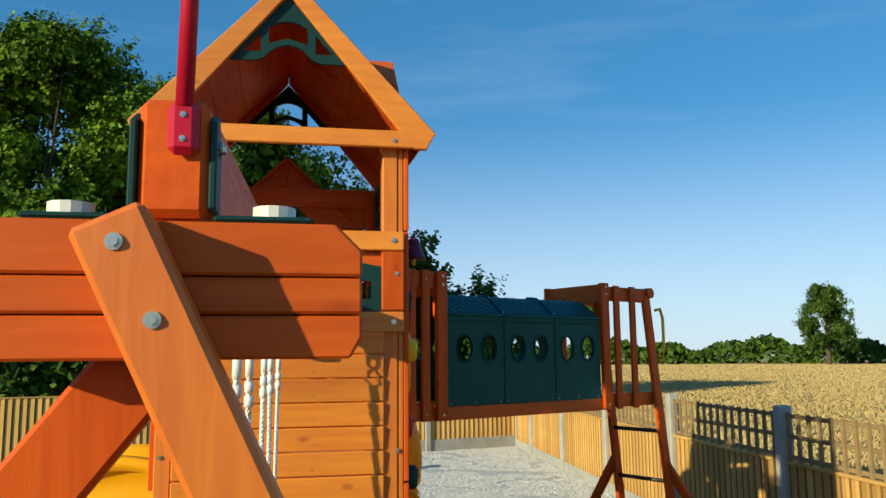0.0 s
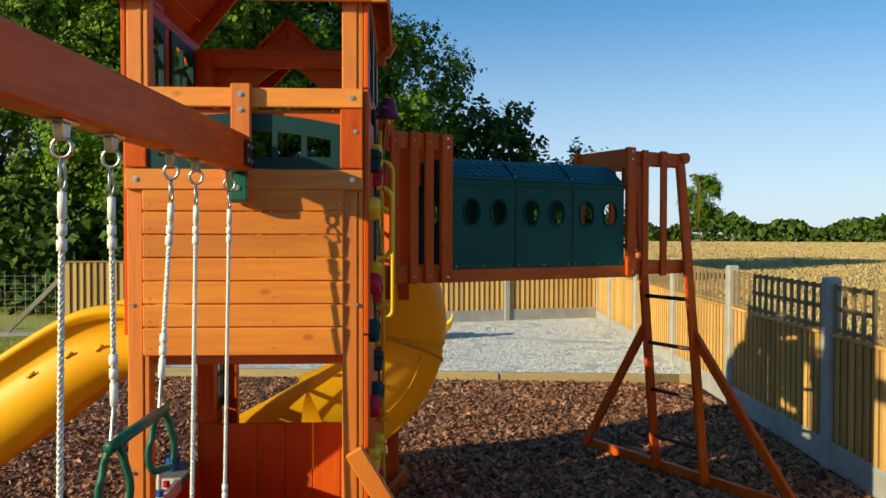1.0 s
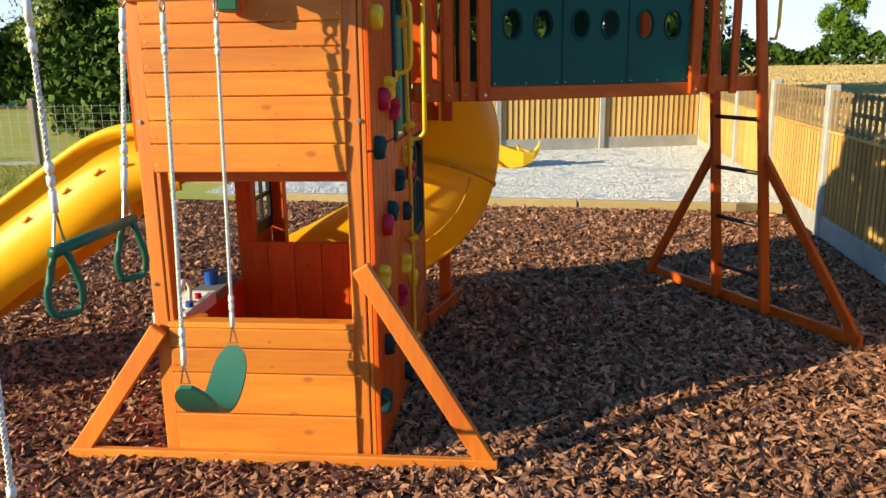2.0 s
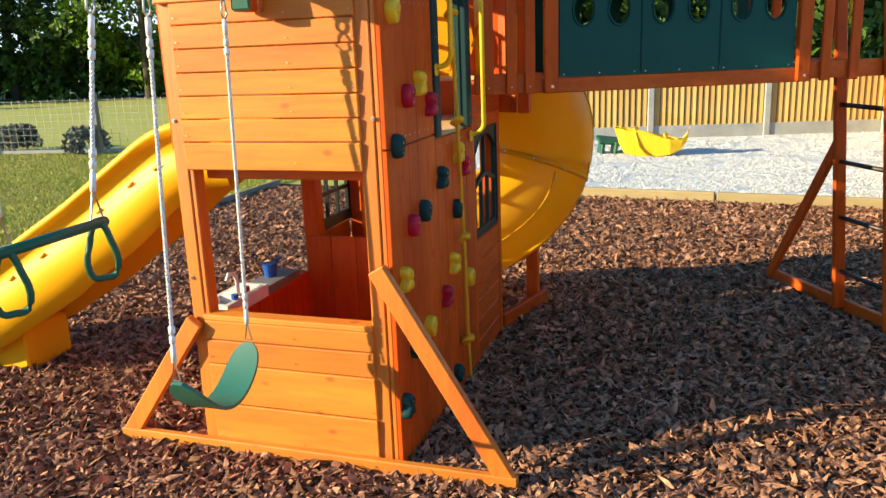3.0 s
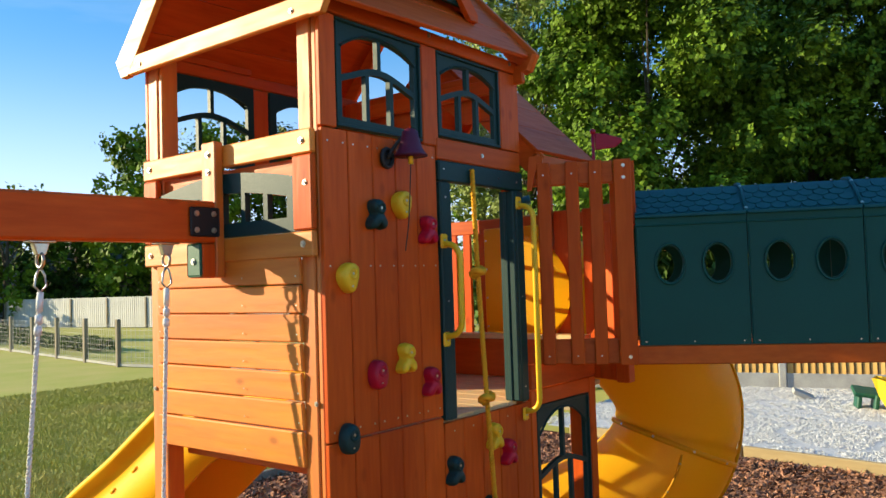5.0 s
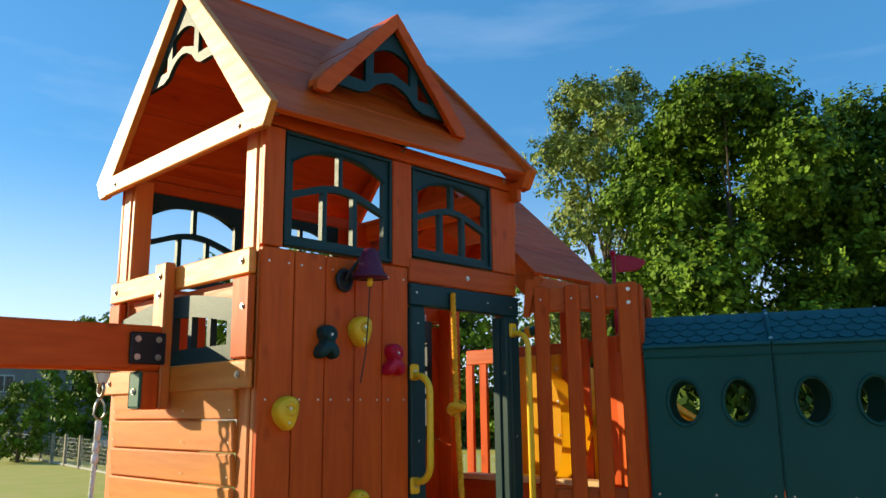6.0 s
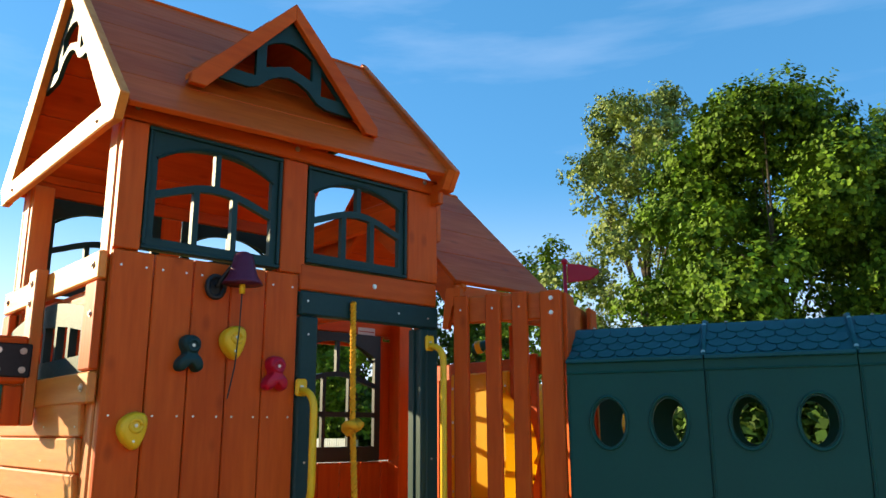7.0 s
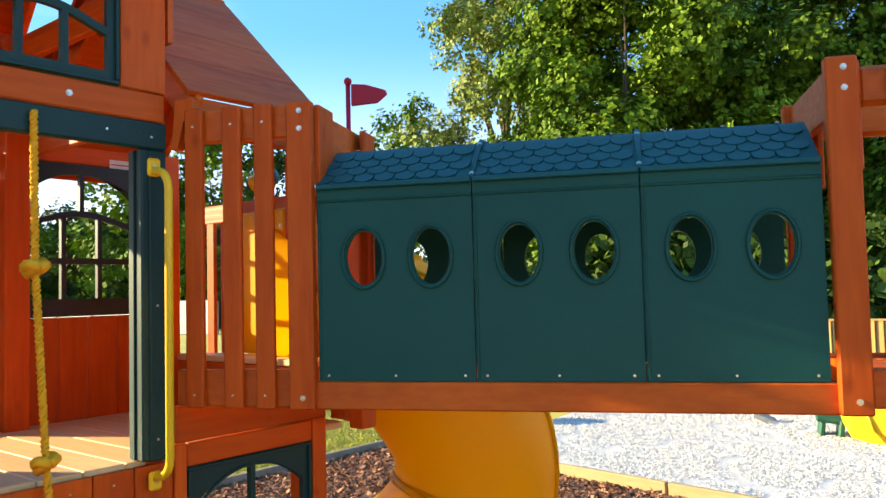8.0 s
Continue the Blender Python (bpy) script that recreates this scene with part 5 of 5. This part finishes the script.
# ---- spiral tube slide ----
spiral = thing("tube_slide", "yellow plastic spiral tube slide behind the tower", "slide", (-0.3, 2.4, 0))
course = smooth_run([(-0.46, 1.72, 1.60), (-0.34, 1.92, 1.58), (-0.07, 2.09, 1.42), (0.11, 2.20, 1.15), (0.125, 2.22, 0.92), (0.05, 2.15, 0.72), (-0.13, 2.03, 0.55), (-0.38, 1.95, 0.445)], 6)
sections = [0, 10, 26, len(course) - 1]
for a, b in zip(sections, sections[1:]):
    seg = course[a:b + 1]
    part("tube_section", tube(seg, 0.295, 32, closed_ends=False), TUBE_YELLOW, spiral, smooth=True)
for i in sections[1:-1]:
    p, q = Vector(course[i - 1]), Vector(course[i + 1])
    d = (q - p).normalized() * 0.012
    c = Vector(course[i])
    part("flange", tube([c - d, c - d * 0.9, c + d * 0.9, c + d], 0.31, 32, radii=[0.296, 0.307, 0.307, 0.296], closed_ends=False), TUBE_YELLOW, spiral, smooth=True)
    s = d.cross(Vector((0.13, 0.27, 0.95))).normalized()
    u = d.normalized().cross(s)
    for k in range(10):
        a = 2 * math.pi * k / 10
        fix(spiral, c + (s * math.cos(a) + u * math.sin(a)) * 0.307, s * math.cos(a) + u * math.sin(a), None, 0.6)
# bolted lip where the half shells meet, along the outside of the bend
lip = []
for i in range(4, len(course)):
    d = (Vector(course[min(i + 1, len(course) - 1)]) - Vector(course[i - 1])).normalized()
    o = Vector((0.93, 0.30, -0.15))
    lip.append(Vector(course[i]) + (o - d * o.dot(d)).normalized() * 0.298)
part("lip", tube(lip, 0.009, 6), TUBE_YELLOW, spiral, smooth=True)
near = []
for i in range(27, len(course)):
    d = (Vector(course[min(i + 1, len(course) - 1)]) - Vector(course[i - 1])).normalized()
    o = Vector((0.35, -0.9, -0.25))
    near.append(Vector(course[i]) + (o - d * o.dot(d)).normalized() * 0.296)
part("lip", tube(near, 0.006, 6), TUBE_YELLOW, spiral, smooth=True)
for p in near[1::3]:
    fix(spiral, p + Vector((0.002, -0.005, 0)), (0.35, -0.9, -0.25), None, 0.6)
# exit chute, cut open above, the cut widening towards the tip
bm = bmesh.new()
prev = None
for k, (x, y, zc) in enumerate(smooth_run([(-0.36, 1.955, 0.45), (-0.50, 1.93, 0.405), (-0.64, 1.92, 0.37), (-0.76, 1.915, 0.36), (-0.88, 1.912, 0.36)], 5)):
    cut = radians(8 + 58 * (k / 20) ** 0.8)
    span = [math.pi / 2 + cut + (2 * math.pi - 2 * cut) * j / 24 for j in range(25)]
    row = [bm.verts.new((x + 0.08 * math.cos(a), y + r * math.cos(a), zc + r * math.sin(a))) for r, angles in ((0.288, span), (0.302, span[::-1])) for a in angles]
    if prev:
        for k2 in range(len(row)):
            bm.faces.new((prev[k2], prev[(k2 + 1) % len(row)], row[(k2 + 1) % len(row)], row[k2]))
    prev = row
bmesh.ops.recalc_face_normals(bm, faces=bm.faces)
part("exit_chute", bm, TUBE_YELLOW, spiral, smooth=True)
part("entry_plate", box(-0.605, -0.262, 1.675, 1.695, 1.412, 1.92, 0.006), TUBE_YELLOW, spiral, "flat yellow entry plate")
for x in (-0.59, -0.28):
    for zz in (1.44, 1.58, 1.72, 1.86):
        fix(spiral, (x, 1.675, zz), (0, -1, 0), None, 0.5)

# ---- loose things on the gravel ----
rocker = thing("rocking_toy", "yellow plastic boat-shaped rocker lying on the gravel", "toy", (0.36, 8.500, 0.06))
bm = bmesh.new()
prev = None
for x, low_z, rim_z in ((-0.55, 0.40, 0.43), (-0.48, 0.20, 0.42), (-0.39, 0.05, 0.40), (-0.15, 0.0, 0.35), (0.10, 0.0, 0.30), (0.30, 0.03, 0.26), (0.45, 0.10, 0.24), (0.54, 0.22, 0.33), (0.565, 0.37, 0.43)):
    hw = 0.19 if abs(x) < 0.4 else 0.15
    row = [bm.verts.new((0.38 + 0.86 * x, 8.500 + 0.9 * y, 0.062 + 0.9 * zz)) for y, zz in ((-hw, rim_z), (-hw * 0.75, low_z), (hw * 0.75, low_z), (hw, rim_z), (hw * 0.88, rim_z), (hw * 0.65, low_z + 0.02), (-hw * 0.65, low_z + 0.02), (-hw * 0.88, rim_z))]
    if prev:
        for i in range(8):
            bm.faces.new((prev[i], prev[(i + 1) % 8], row[(i + 1) % 8], row[i]))
    else:
        bm.faces.new(row)
    prev = row
bm.faces.new(prev[::-1])
bmesh.ops.recalc_face_normals(bm, faces=bm.faces)
part("hull", bm, LEMON, rocker)
for x, rim_z in ((0.19, 0.33), (0.58, 0.25)):
    part("handle_bar", tube([(x, 8.335, 0.062 + rim_z), (x - 0.02, 8.350, 0.10 + rim_z), (x - 0.02, 8.650, 0.10 + rim_z), (x, 8.665, 0.062 + rim_z)], 0.018, 8), LEMON, rocker, smooth=True)
part("rib", tube([(0.18, 8.328, 0.40), (0.24, 8.332, 0.19), (0.36, 8.345, 0.09)], 0.016, 8), LEMON, rocker, smooth=True)
part("seat", block(bmesh.new(), (0.20, 0.26, 0.04), pose(0.70, 8.500, 0.245, 0, -12, 0), 0.012), LEMON, rocker)
step = thing("toy_step", "green plastic toy step lying on the gravel", "toy")
part("tread", block(bmesh.new(), (0.32, 0.28, 0.05), pose(-0.20, 8.700, 0.24, 12, 8, 20), 0.012), SEAT, step)
for lx in (-0.30, -0.12):
    part("leg", block(bmesh.new(), (0.05, 0.24, 0.17), pose(lx, 8.670, 0.145, 0, 8, 20), 0.012), SEAT, step)
slab = thing("paving_slab", "grey concrete slab lying on the gravel", "slab")
part("slab", block(bmesh.new(), (0.26, 0.16, 0.06), pose(-1.0, 9.1, 0.115, 8, 24, 25), 0.008), CONCRETE, slab)
crate = thing("toy_crate", "cardboard box with yellow plastic toys beside the fence", "box")
part("box", box(-3.75, -3.35, 7.5, 7.85, -0.03, 0.30, 0.006), CARD, crate)
part("toy", block(bmesh.new(), (0.5, 0.28, 0.07), pose(-3.55, 7.67, 0.34, 4, 6, 8), 0.02), LEMON, crate)


# ---- trees ----
def tree(name, x, y, height, spread, leaves, mat, label, seed, trunk=0.2, low=0.12, size=0.16, gaps=0.35, lobes=84):
    """A tapered trunk with limbs, and a crown of leaf sprays gathered in uneven clumps."""
    rng = np.random.default_rng(seed)
    t = thing(name, label, "tree", (x, y, 0))
    bm = tube([(x, y, -0.1), (x + 0.05, y, height * 0.3), (x, y + 0.1, height * 0.62)], trunk, 10, radii=[trunk, trunk * 0.7, trunk * 0.3])
    centres = []
    for k in range(lobes):
        a = rng.uniform(0, 2 * np.pi)
        h = low + (1 - low) * ((k + 0.5) / lobes) ** 1.15
        prof = math.sin(math.pi * min(max((h - low) / (1 - low), 0.0) * 0.72 + 0.22, 1)) ** 0.6
        r = spread * prof * rng.uniform(0.12, 0.95) ** 0.7
        c = np.array([x + r * math.cos(a), y + r * math.sin(a), height * (h * 0.92)])
        centres.append((c, min(spread, 3.2) * rng.uniform(0.15, 0.31)))
        if k % 5 == 0:
            tube([(x, y, c[2] * 0.55), ((x + c[0]) / 2, (y + c[1]) / 2, c[2] * 0.82), tuple(c)], 0.05, 6, bm, radii=[trunk * 0.25, trunk * 0.13, trunk * 0.04])
    part("trunk", bm, TRUNK, t)
    # leaves grow round short shoots that reach outwards from each clump
    per, each = leaves // lobes // 12, 12
    roots, aims = [], []
    for c, r in centres:
        n = int(per * rng.uniform(0.6, 1.4))
        d = rng.normal(0, 1, (n, 3))
        d /= np.linalg.norm(d, axis=1)[:, None]
        roots.append(c + d * (r * rng.uniform(0.35, 1.0, n))[:, None] * (1, 1, 0.75))
        aims.append(d * 0.8 + np.array([0, 0, 0.30]) + rng.normal(0, 0.35, (n, 3)))
    p, aim = np.concatenate(roots), np.concatenate(aims)
    keep = rng.uniform(0, 1, len(p)) > gaps * 0.3
    p, aim = p[keep], aim[keep]
    aim /= np.linalg.norm(aim, axis=1)[:, None]
    reach = size * rng.uniform(1.6, 4.2, len(p))
    p, aim, reach = np.repeat(p, each, 0), np.repeat(aim, each, 0), np.repeat(reach, each)
    n = len(p)
    along = rng.uniform(0, 1, n)
    off = np.cross(aim, rng.normal(0, 1, (n, 3)))
    off /= np.linalg.norm(off, axis=1)[:, None] + 1e-9
    s = size * rng.uniform(0.6, 1.3, n)[:, None] * (1.15 - 0.45 * along)[:, None]
    p = p + aim * (along * reach)[:, None] + off * s * 0.25
    tip = aim * 0.35 + off + np.array([0, 0, -0.30])
    tip /= np.linalg.norm(tip, axis=1)[:, None] + 1e-9
    b = np.cross(aim, tip) + rng.normal(0, 0.25, (n, 3))
    b /= np.linalg.norm(b, axis=1)[:, None] + 1e-9
    verts = np.stack([p, p + tip * s * 0.55 + b * s * 0.46, p + tip * s * 1.1, p + tip * s * 0.55 - b * s * 0.46], 1).reshape(-1, 3)
    me = bpy.data.meshes.new("crown")
    me.from_pydata(verts.tolist(), [], (4 * np.arange(n)[:, None] + np.arange(4)).tolist())
    me.materials.append(mat)
    crown = new("crown", me)
    crown.parent = t
    crown.matrix_parent_inverse = Matrix.Translation((-x, -y, 0))
    return t


def away(heading, dist, from_x=0.6, from_y=-1.8):
    """A place at a heading in degrees (right of +y) and a distance from the middle of the garden path."""
    return from_x + dist * math.sin(radians(heading)), from_y + dist * math.cos(radians(heading))


for heading, dist, h, spread, n, mat, lab, seed, low, size, gaps in (
        (-19.8, 19, 9.5, 3.3, 200000, LEAF, "broad sycamore tree in full leaf", 11, 0.06, 0.108, 0.2),
        (-29.0, 22, 11.8, 2.5, 92000, LEAF_PALE, "tall pale-leaved poplar tree with open crown", 12, 0.15, 0.095, 0.7),
        (-9.8, 20.5, 9.4, 3.3, 110000, LEAF, "dark dense tree behind the fence", 13, 0.05, 0.115, 0.2),
        (-3.5, 21, 8.0, 3.3, 65000, LEAF, "dark tree with a sunlit rim", 14, 0.05, 0.11, 0.2),
        (5, 24, 5.6, 2.9, 16000, HEDGE, "dark rounded tree behind the fence", 15, 0.03, 0.19, 0.1),
        (10.5, 27, 4.3, 2.6, 12000, HEDGE, "low dark tree at the field edge", 16, 0.03, 0.18, 0.1),
        (-38, 36, 10.5, 3.2, 12000, LEAF, "small rounded green tree", 17, 0.12, 0.19, 0.3),
        (-46, 42, 10.4, 4.2, 14000, HEDGE, "dark tree at the end of the lawn", 18, 0.08, 0.22, 0.2),
        (-52, 42, 10.6, 3.8, 13000, LEAF, "green tree beyond the white fence", 19, 0.2, 0.24, 0.4),
        (-57, 44, 10.6, 3.8, 12000, LEAF, "green tree beyond the lawn", 20, 0.2, 0.26, 0.4),
        (-66, 50, 7.8, 3.6, 12000, LEAF, "broad green garden tree beyond the lawn", 22, 0.06, 0.24, 0.2),
        (-62, 52, 7.2, 3.4, 12000, HEDGE, "dark garden tree beyond the lawn", 23, 0.06, 0.24, 0.2),
        (-42, 40, 8.8, 4.0, 12000, HEDGE, "dark shrubby tree at the lawn edge", 21, 0.03, 0.20, 0.1)):
    px, py = away(heading, dist)
    tree("tree", px, py, h, spread, n, mat, lab, seed, 0.22, low, size, gaps, 120 if n > 90000 else 84)
px, py = away(-70.2, 34)
tree("tree", px, py, 3.1, 1.1, 12000, LEAF, "small bushy garden tree", 33, 0.08, 0.1, 0.10, 0.1, 40)
px, py = away(21.0, 135)
tree("tree", px, py, 11.5, 3.4, 26000, LEAF, "lone field tree with an open crown", 31, 0.3, 0.30, 0.26, 0.6, 44)
px, py = away(36.5, 110)
tree("tree", px, py, 10.8, 3.3, 24000, HEDGE, "lone rounded tree above the far hedge", 32, 0.35, 0.30, 0.26, 0.5, 44)


def hedge(name, points, height, width, per_m, size, mat, label, seed, base=0.0):
    """A ragged bank of leaves along a line."""
    rng = np.random.default_rng(seed)
    sets = []
    for (xa, ya), (xb, yb) in zip(points, points[1:]):
        length = math.hypot(xb - xa, yb - ya)
        n = int(length * per_m)
        q = rng.uniform(0, 1, n)
        wob = 0.78 + 0.22 * np.sin(q * length / 3.1 + seed) * np.sin(q * length / 7.3) + 0.10 * np.sin(q * length * 0.9)
        ang = rng.uniform(0, np.pi, n)
        rr = rng.uniform(0.7, 1.05, n)
        across = np.cos(ang) * width * rr
        up = np.sin(ang) ** 0.6 * height * wob * rr
        nx, ny = -(yb - ya) / length, (xb - xa) / length
        sets.append(np.stack([xa + (xb - xa) * q + nx * across, ya + (yb - ya) * q + ny * across, base + up], -1))
    p = np.concatenate(sets)
    n = len(p)
    a = rng.normal(0, 1, (n, 3))
    a /= np.linalg.norm(a, axis=1)[:, None]
    b = np.cross(a, rng.normal(0, 1, (n, 3)))
    b /= np.linalg.norm(b, axis=1)[:, None] + 1e-9
    s = size * rng.uniform(0.5, 1.4, n)[:, None]
    verts = np.stack([p - a * s, p + b * s * 0.7, p + a * s, p - b * s * 0.7], 1).reshape(-1, 3)
    me = bpy.data.meshes.new(name)
    me.from_pydata(verts.tolist(), [], (4 * np.arange(n)[:, None] + np.arange(4)).tolist())
    me.materials.append(mat)
    return tagged(new(name, me), label, "hedge", kind="stuff")


hedge("far_hedge", [away(8, 120), away(16, 125), away(26, 128), away(38, 124), away(55, 118), away(75, 120)], 4.2, 2.5, 110, 0.45, HEDGE, "dark field hedge along the horizon", 41)
hedge("hedge", [away(-58, 47), away(-44, 43), away(-34, 37), away(-27, 30)], 3.4, 1.4, 700, 0.2, HEDGE, "ragged dark hedge at the end of the lawn", 45)
hedge("hedge", [away(-27, 30), (-9.5, 15.5), (-5.5, 12.8), (-2, 13.3), (3, 15.0), (4.5, 17.5)], 3.0, 1.0, 2000, 0.11, HEDGE, "ragged dark green hedge behind the fence", 42)
for sa, sb in (((-14.0, 9.3), (-13.3, 9.35)), ((-11.8, 9.4), (-11.1, 9.4)), ((-9.7, 9.1), (-9.2, 9.0))):
    hedge("shrub", [sa, sb], 0.55, 0.32, 2200, 0.05, LAVENDER, "grey-green lavender shrub along the wire fence", 43)
hedge("hedge", [(-45, 14.2), (-30, 12.0), (-20, 10.4)], 0.55, 0.5, 300, 0.07, HEDGE, "low dark shrubs behind the wire fence", 46)
hedge("far_trees", [away(-95, 70), away(-75, 66), away(-62, 60), away(-50, 55)], 8.0, 3.0, 340, 0.4, HEDGE, "distant belt of dark trees", 44)

# ---- grass blades of the near lawn ----
rng = np.random.default_rng(5)
n = 220000
gx, gy = -4.0 - 8.5 * rng.uniform(0, 1, n) ** 1.3, np.where(rng.uniform(0, 1, n) < 0.88, rng.uniform(-1.5, 9.5, n), -1.5 - 7.5 * rng.uniform(0, 1, n) ** 2)
p = np.stack([gx, gy, np.full(n, -0.03)], -1)
h = rng.uniform(0.02, 0.055, n)
a = rng.uniform(0, 2 * np.pi, n)
w = 0.004 + 0.004 * rng.uniform(0, 1, n)
side = np.stack([np.cos(a) * w, np.sin(a) * w, 0 * a], -1)
lean = np.stack([rng.normal(0, 0.02, n), rng.normal(0, 0.02, n), h], -1)
verts = np.stack([p - side, p + side, p + lean], 1).reshape(-1, 3)
me = bpy.data.meshes.new("grass")
me.from_pydata(verts.tolist(), [], (3 * np.arange(n)[:, None] + np.arange(3)).tolist())
me.materials.append(LAWN)
tagged(new("grass", me), "short dry lawn grass", "grass", kind="stuff")

# ---- standing wheat ----
rng = np.random.default_rng(6)
n = 260000
d = 4 + 130 * rng.uniform(0, 1, n) ** 2.2
a = np.radians(rng.uniform(4, 62, n))
gx, gy = 0.6 + d * np.sin(a), -1.8 + d * np.cos(a)
keep = (gx > 3.35 + 0.071 * (gy - 2.33)) & ((gy < 11) | (gx > 4.6 + 0.35 * (gy - 11)) | (gy > 30))
gx, gy, d = gx[keep], gy[keep], d[keep]
n = len(gx)
p = np.stack([gx, gy, np.zeros(n)], -1)
h = rng.uniform(0.40, 0.45, n)
a = rng.uniform(0, 2 * np.pi, n)
w = 0.008 + 0.0009 * d
side = np.stack([np.cos(a) * w, np.sin(a) * w, 0 * a], -1)
lean = np.stack([rng.normal(0, 0.06, n), rng.normal(0, 0.06, n), h], -1)
verts = np.stack([p - side, p + side, p + side * 0.6 + lean, p - side * 0.6 + lean], 1).reshape(-1, 3)
me = bpy.data.meshes.new("wheat")
me.from_pydata(verts.tolist(), [], (4 * np.arange(n)[:, None] + np.arange(4)).tolist())
me.materials.append(STRAW)
tagged(new("wheat", me), "standing ripe golden wheat", "wheat", kind="stuff")

# ---- wire fence and white fence across the lawn ----
wire = thing("wire_fence", "wire mesh garden fence on weathered timber posts", "fence")
for wa, wb, bays in ((Vector((-44, 12.5, 0)), Vector((-15.4, 8.2, 0)), 14), (Vector((-15.4, 8.2, 0)), Vector((-5.1, 9.75, 0)), 5)):
    for k in range(bays + (wb.x > -6)):
        p = wa + (wb - wa) * k / bays
        part("post", box(p.x - 0.05, p.x + 0.05, p.y - 0.05, p.y + 0.05, -0.1, 1.05, 0.01), GREYWOOD, wire)
    for k in range(8):
        part("line_wire", bar(wa + Vector((0, 0, 0.08 + 0.12 * k)), wb + Vector((0, 0, 0.08 + 0.12 * k)), 0.005, 0.005, 0), WIRE, wire)
    bm = bmesh.new()
    stays = int((wb - wa).length * 7)
    for k in range(stays):
        p = wa + (wb - wa) * k / stays
        bar(p + Vector((0, 0, 0.03)), p + Vector((0, 0, 0.95)), 0.005, 0.005, 0, bm=bm)
    part("stay_wires", bm, WIRE, wire)
    part("kick_board", bar(wa + Vector((0, 0, 0.02)), wb + Vector((0, 0, 0.02)), 0.03, 0.06, 0), CONCRETE, wire)
part("strut", bar(wb + Vector((-0.9, -0.1, 0.0)), wb + Vector((0, 0, 0.95)), 0.07, 0.07), GREYWOOD, wire)

picket_mesh = bpy.data.meshes.new("picket")
PICK = box(-0.06, 0.06, -0.01, 0.01, 0, 1.0, 0)
PICK.to_mesh(picket_mesh)
PICK.free()
picket_mesh.materials.append(WHITE)
white = thing("white_fence", "white painted board fence across the far lawn", "fence")
fa, fb = Vector((*away(-66, 48), 0)), Vector((*away(-51.4, 35), 0))
turn = Matrix.Rotation(math.atan2(fb.y - fa.y, fb.x - fa.x), 4, "Z")
n = int((fb - fa).length / 0.145)
for k in range(n):
    p = fa + (fb - fa) * k / n
    piece("picket", picket_mesh, Matrix.Translation(p) @ turn @ Matrix.Diagonal((1, 1, 1.45, 1)), white)
for k in range(7):
    p = fa + (fb - fa) * k / 6
    part("post", box(p.x - 0.06, p.x + 0.06, p.y - 0.06, p.y + 0.06, 0, 1.4), GREYWOOD, white)
low = thing("picket_fence", "low white picket fence leaning to one side", "fence")
fa, fb = fb + Vector((0.4, 0.3, 0)), Vector((*away(-47.6, 33.8), 0))
for k in range(16):
    p = fa + (fb - fa) * k / 16
    piece("picket", picket_mesh, Matrix.Translation(p) @ turn @ Matrix.Rotation(radians(12 + k * 0.4), 4, "Y") @ Matrix.Diagonal((0.7, 1, 0.85, 1)), low)
for zz in (0.25, 0.62):
    part("rail", bar(fa + Vector((0.1, 0, zz)), fb + Vector((0.1, 0, zz)), 0.03, 0.07), WHITE, low)


# ---- houses beyond the garden ----
def house(x, y, w, d, h, roof_h, heading, wall_mat, label):
    t = thing("house", label, "house", (x, y, 0))
    m = Matrix.Translation((x, y, 0)) @ Matrix.Rotation(radians(heading), 4, "Z")
    part("wall", block(bmesh.new(), (w, d, h), m @ Matrix.Translation((0, 0, h / 2)), 0.0), wall_mat, t)
    part("roof", prism([(-d / 2 - 0.3, h), (d / 2 + 0.3, h), (0, h + roof_h)], w + 0.5, m @ Matrix.Translation((w / 2 + 0.25, 0, 0)) @ Matrix.Rotation(math.pi / 2, 4, "Z") @ FRONT), SLATE, t)
    part("chimney", block(bmesh.new(), (0.6, 0.6, 1.4), m @ Matrix.Translation((w * 0.3, 0, h + roof_h)), 0.02), BRICKY, t)
    for k in range(3):
        for zz in (1.3, 3.7):
            if zz + 1.2 > h:
                continue
            win = part("window", block(bmesh.new(), (1.1, 0.08, 1.1), m @ Matrix.Translation((-w / 2 + w * (k + 0.5) / 3, -d / 2 - 0.03, zz)), 0.01), WHITE, t)
            for sx in (-0.26, 0.26):
                part("pane", block(bmesh.new(), (0.44, 0.02, 0.9), m @ Matrix.Translation((-w / 2 + w * (k + 0.5) / 3 + sx, -d / 2 - 0.075, zz)), 0), GLASSY, win)
    part("door", block(bmesh.new(), (0.95, 0.08, 2.0), m @ Matrix.Translation((-w * 0.02, -d / 2 - 0.03, 1.0)), 0.01), WHITE, t)


hx, hy = away(-72, 60)
house(hx, hy, 13, 7, 5.0, 2.0, -73 + 145, HOUSE, "grey rendered house with slate roof and white windows")
hx, hy = away(-88, 66)
house(hx, hy, 12, 8, 5.0, 2.3, -88 + 150, HOUSE, "grey rendered house beyond the lawn")
hx, hy = away(-58, 58)
house(hx, hy, 10, 7, 3.2, 2.2, -58 + 150, BRICKY, "low brick house with slate roof behind trees")
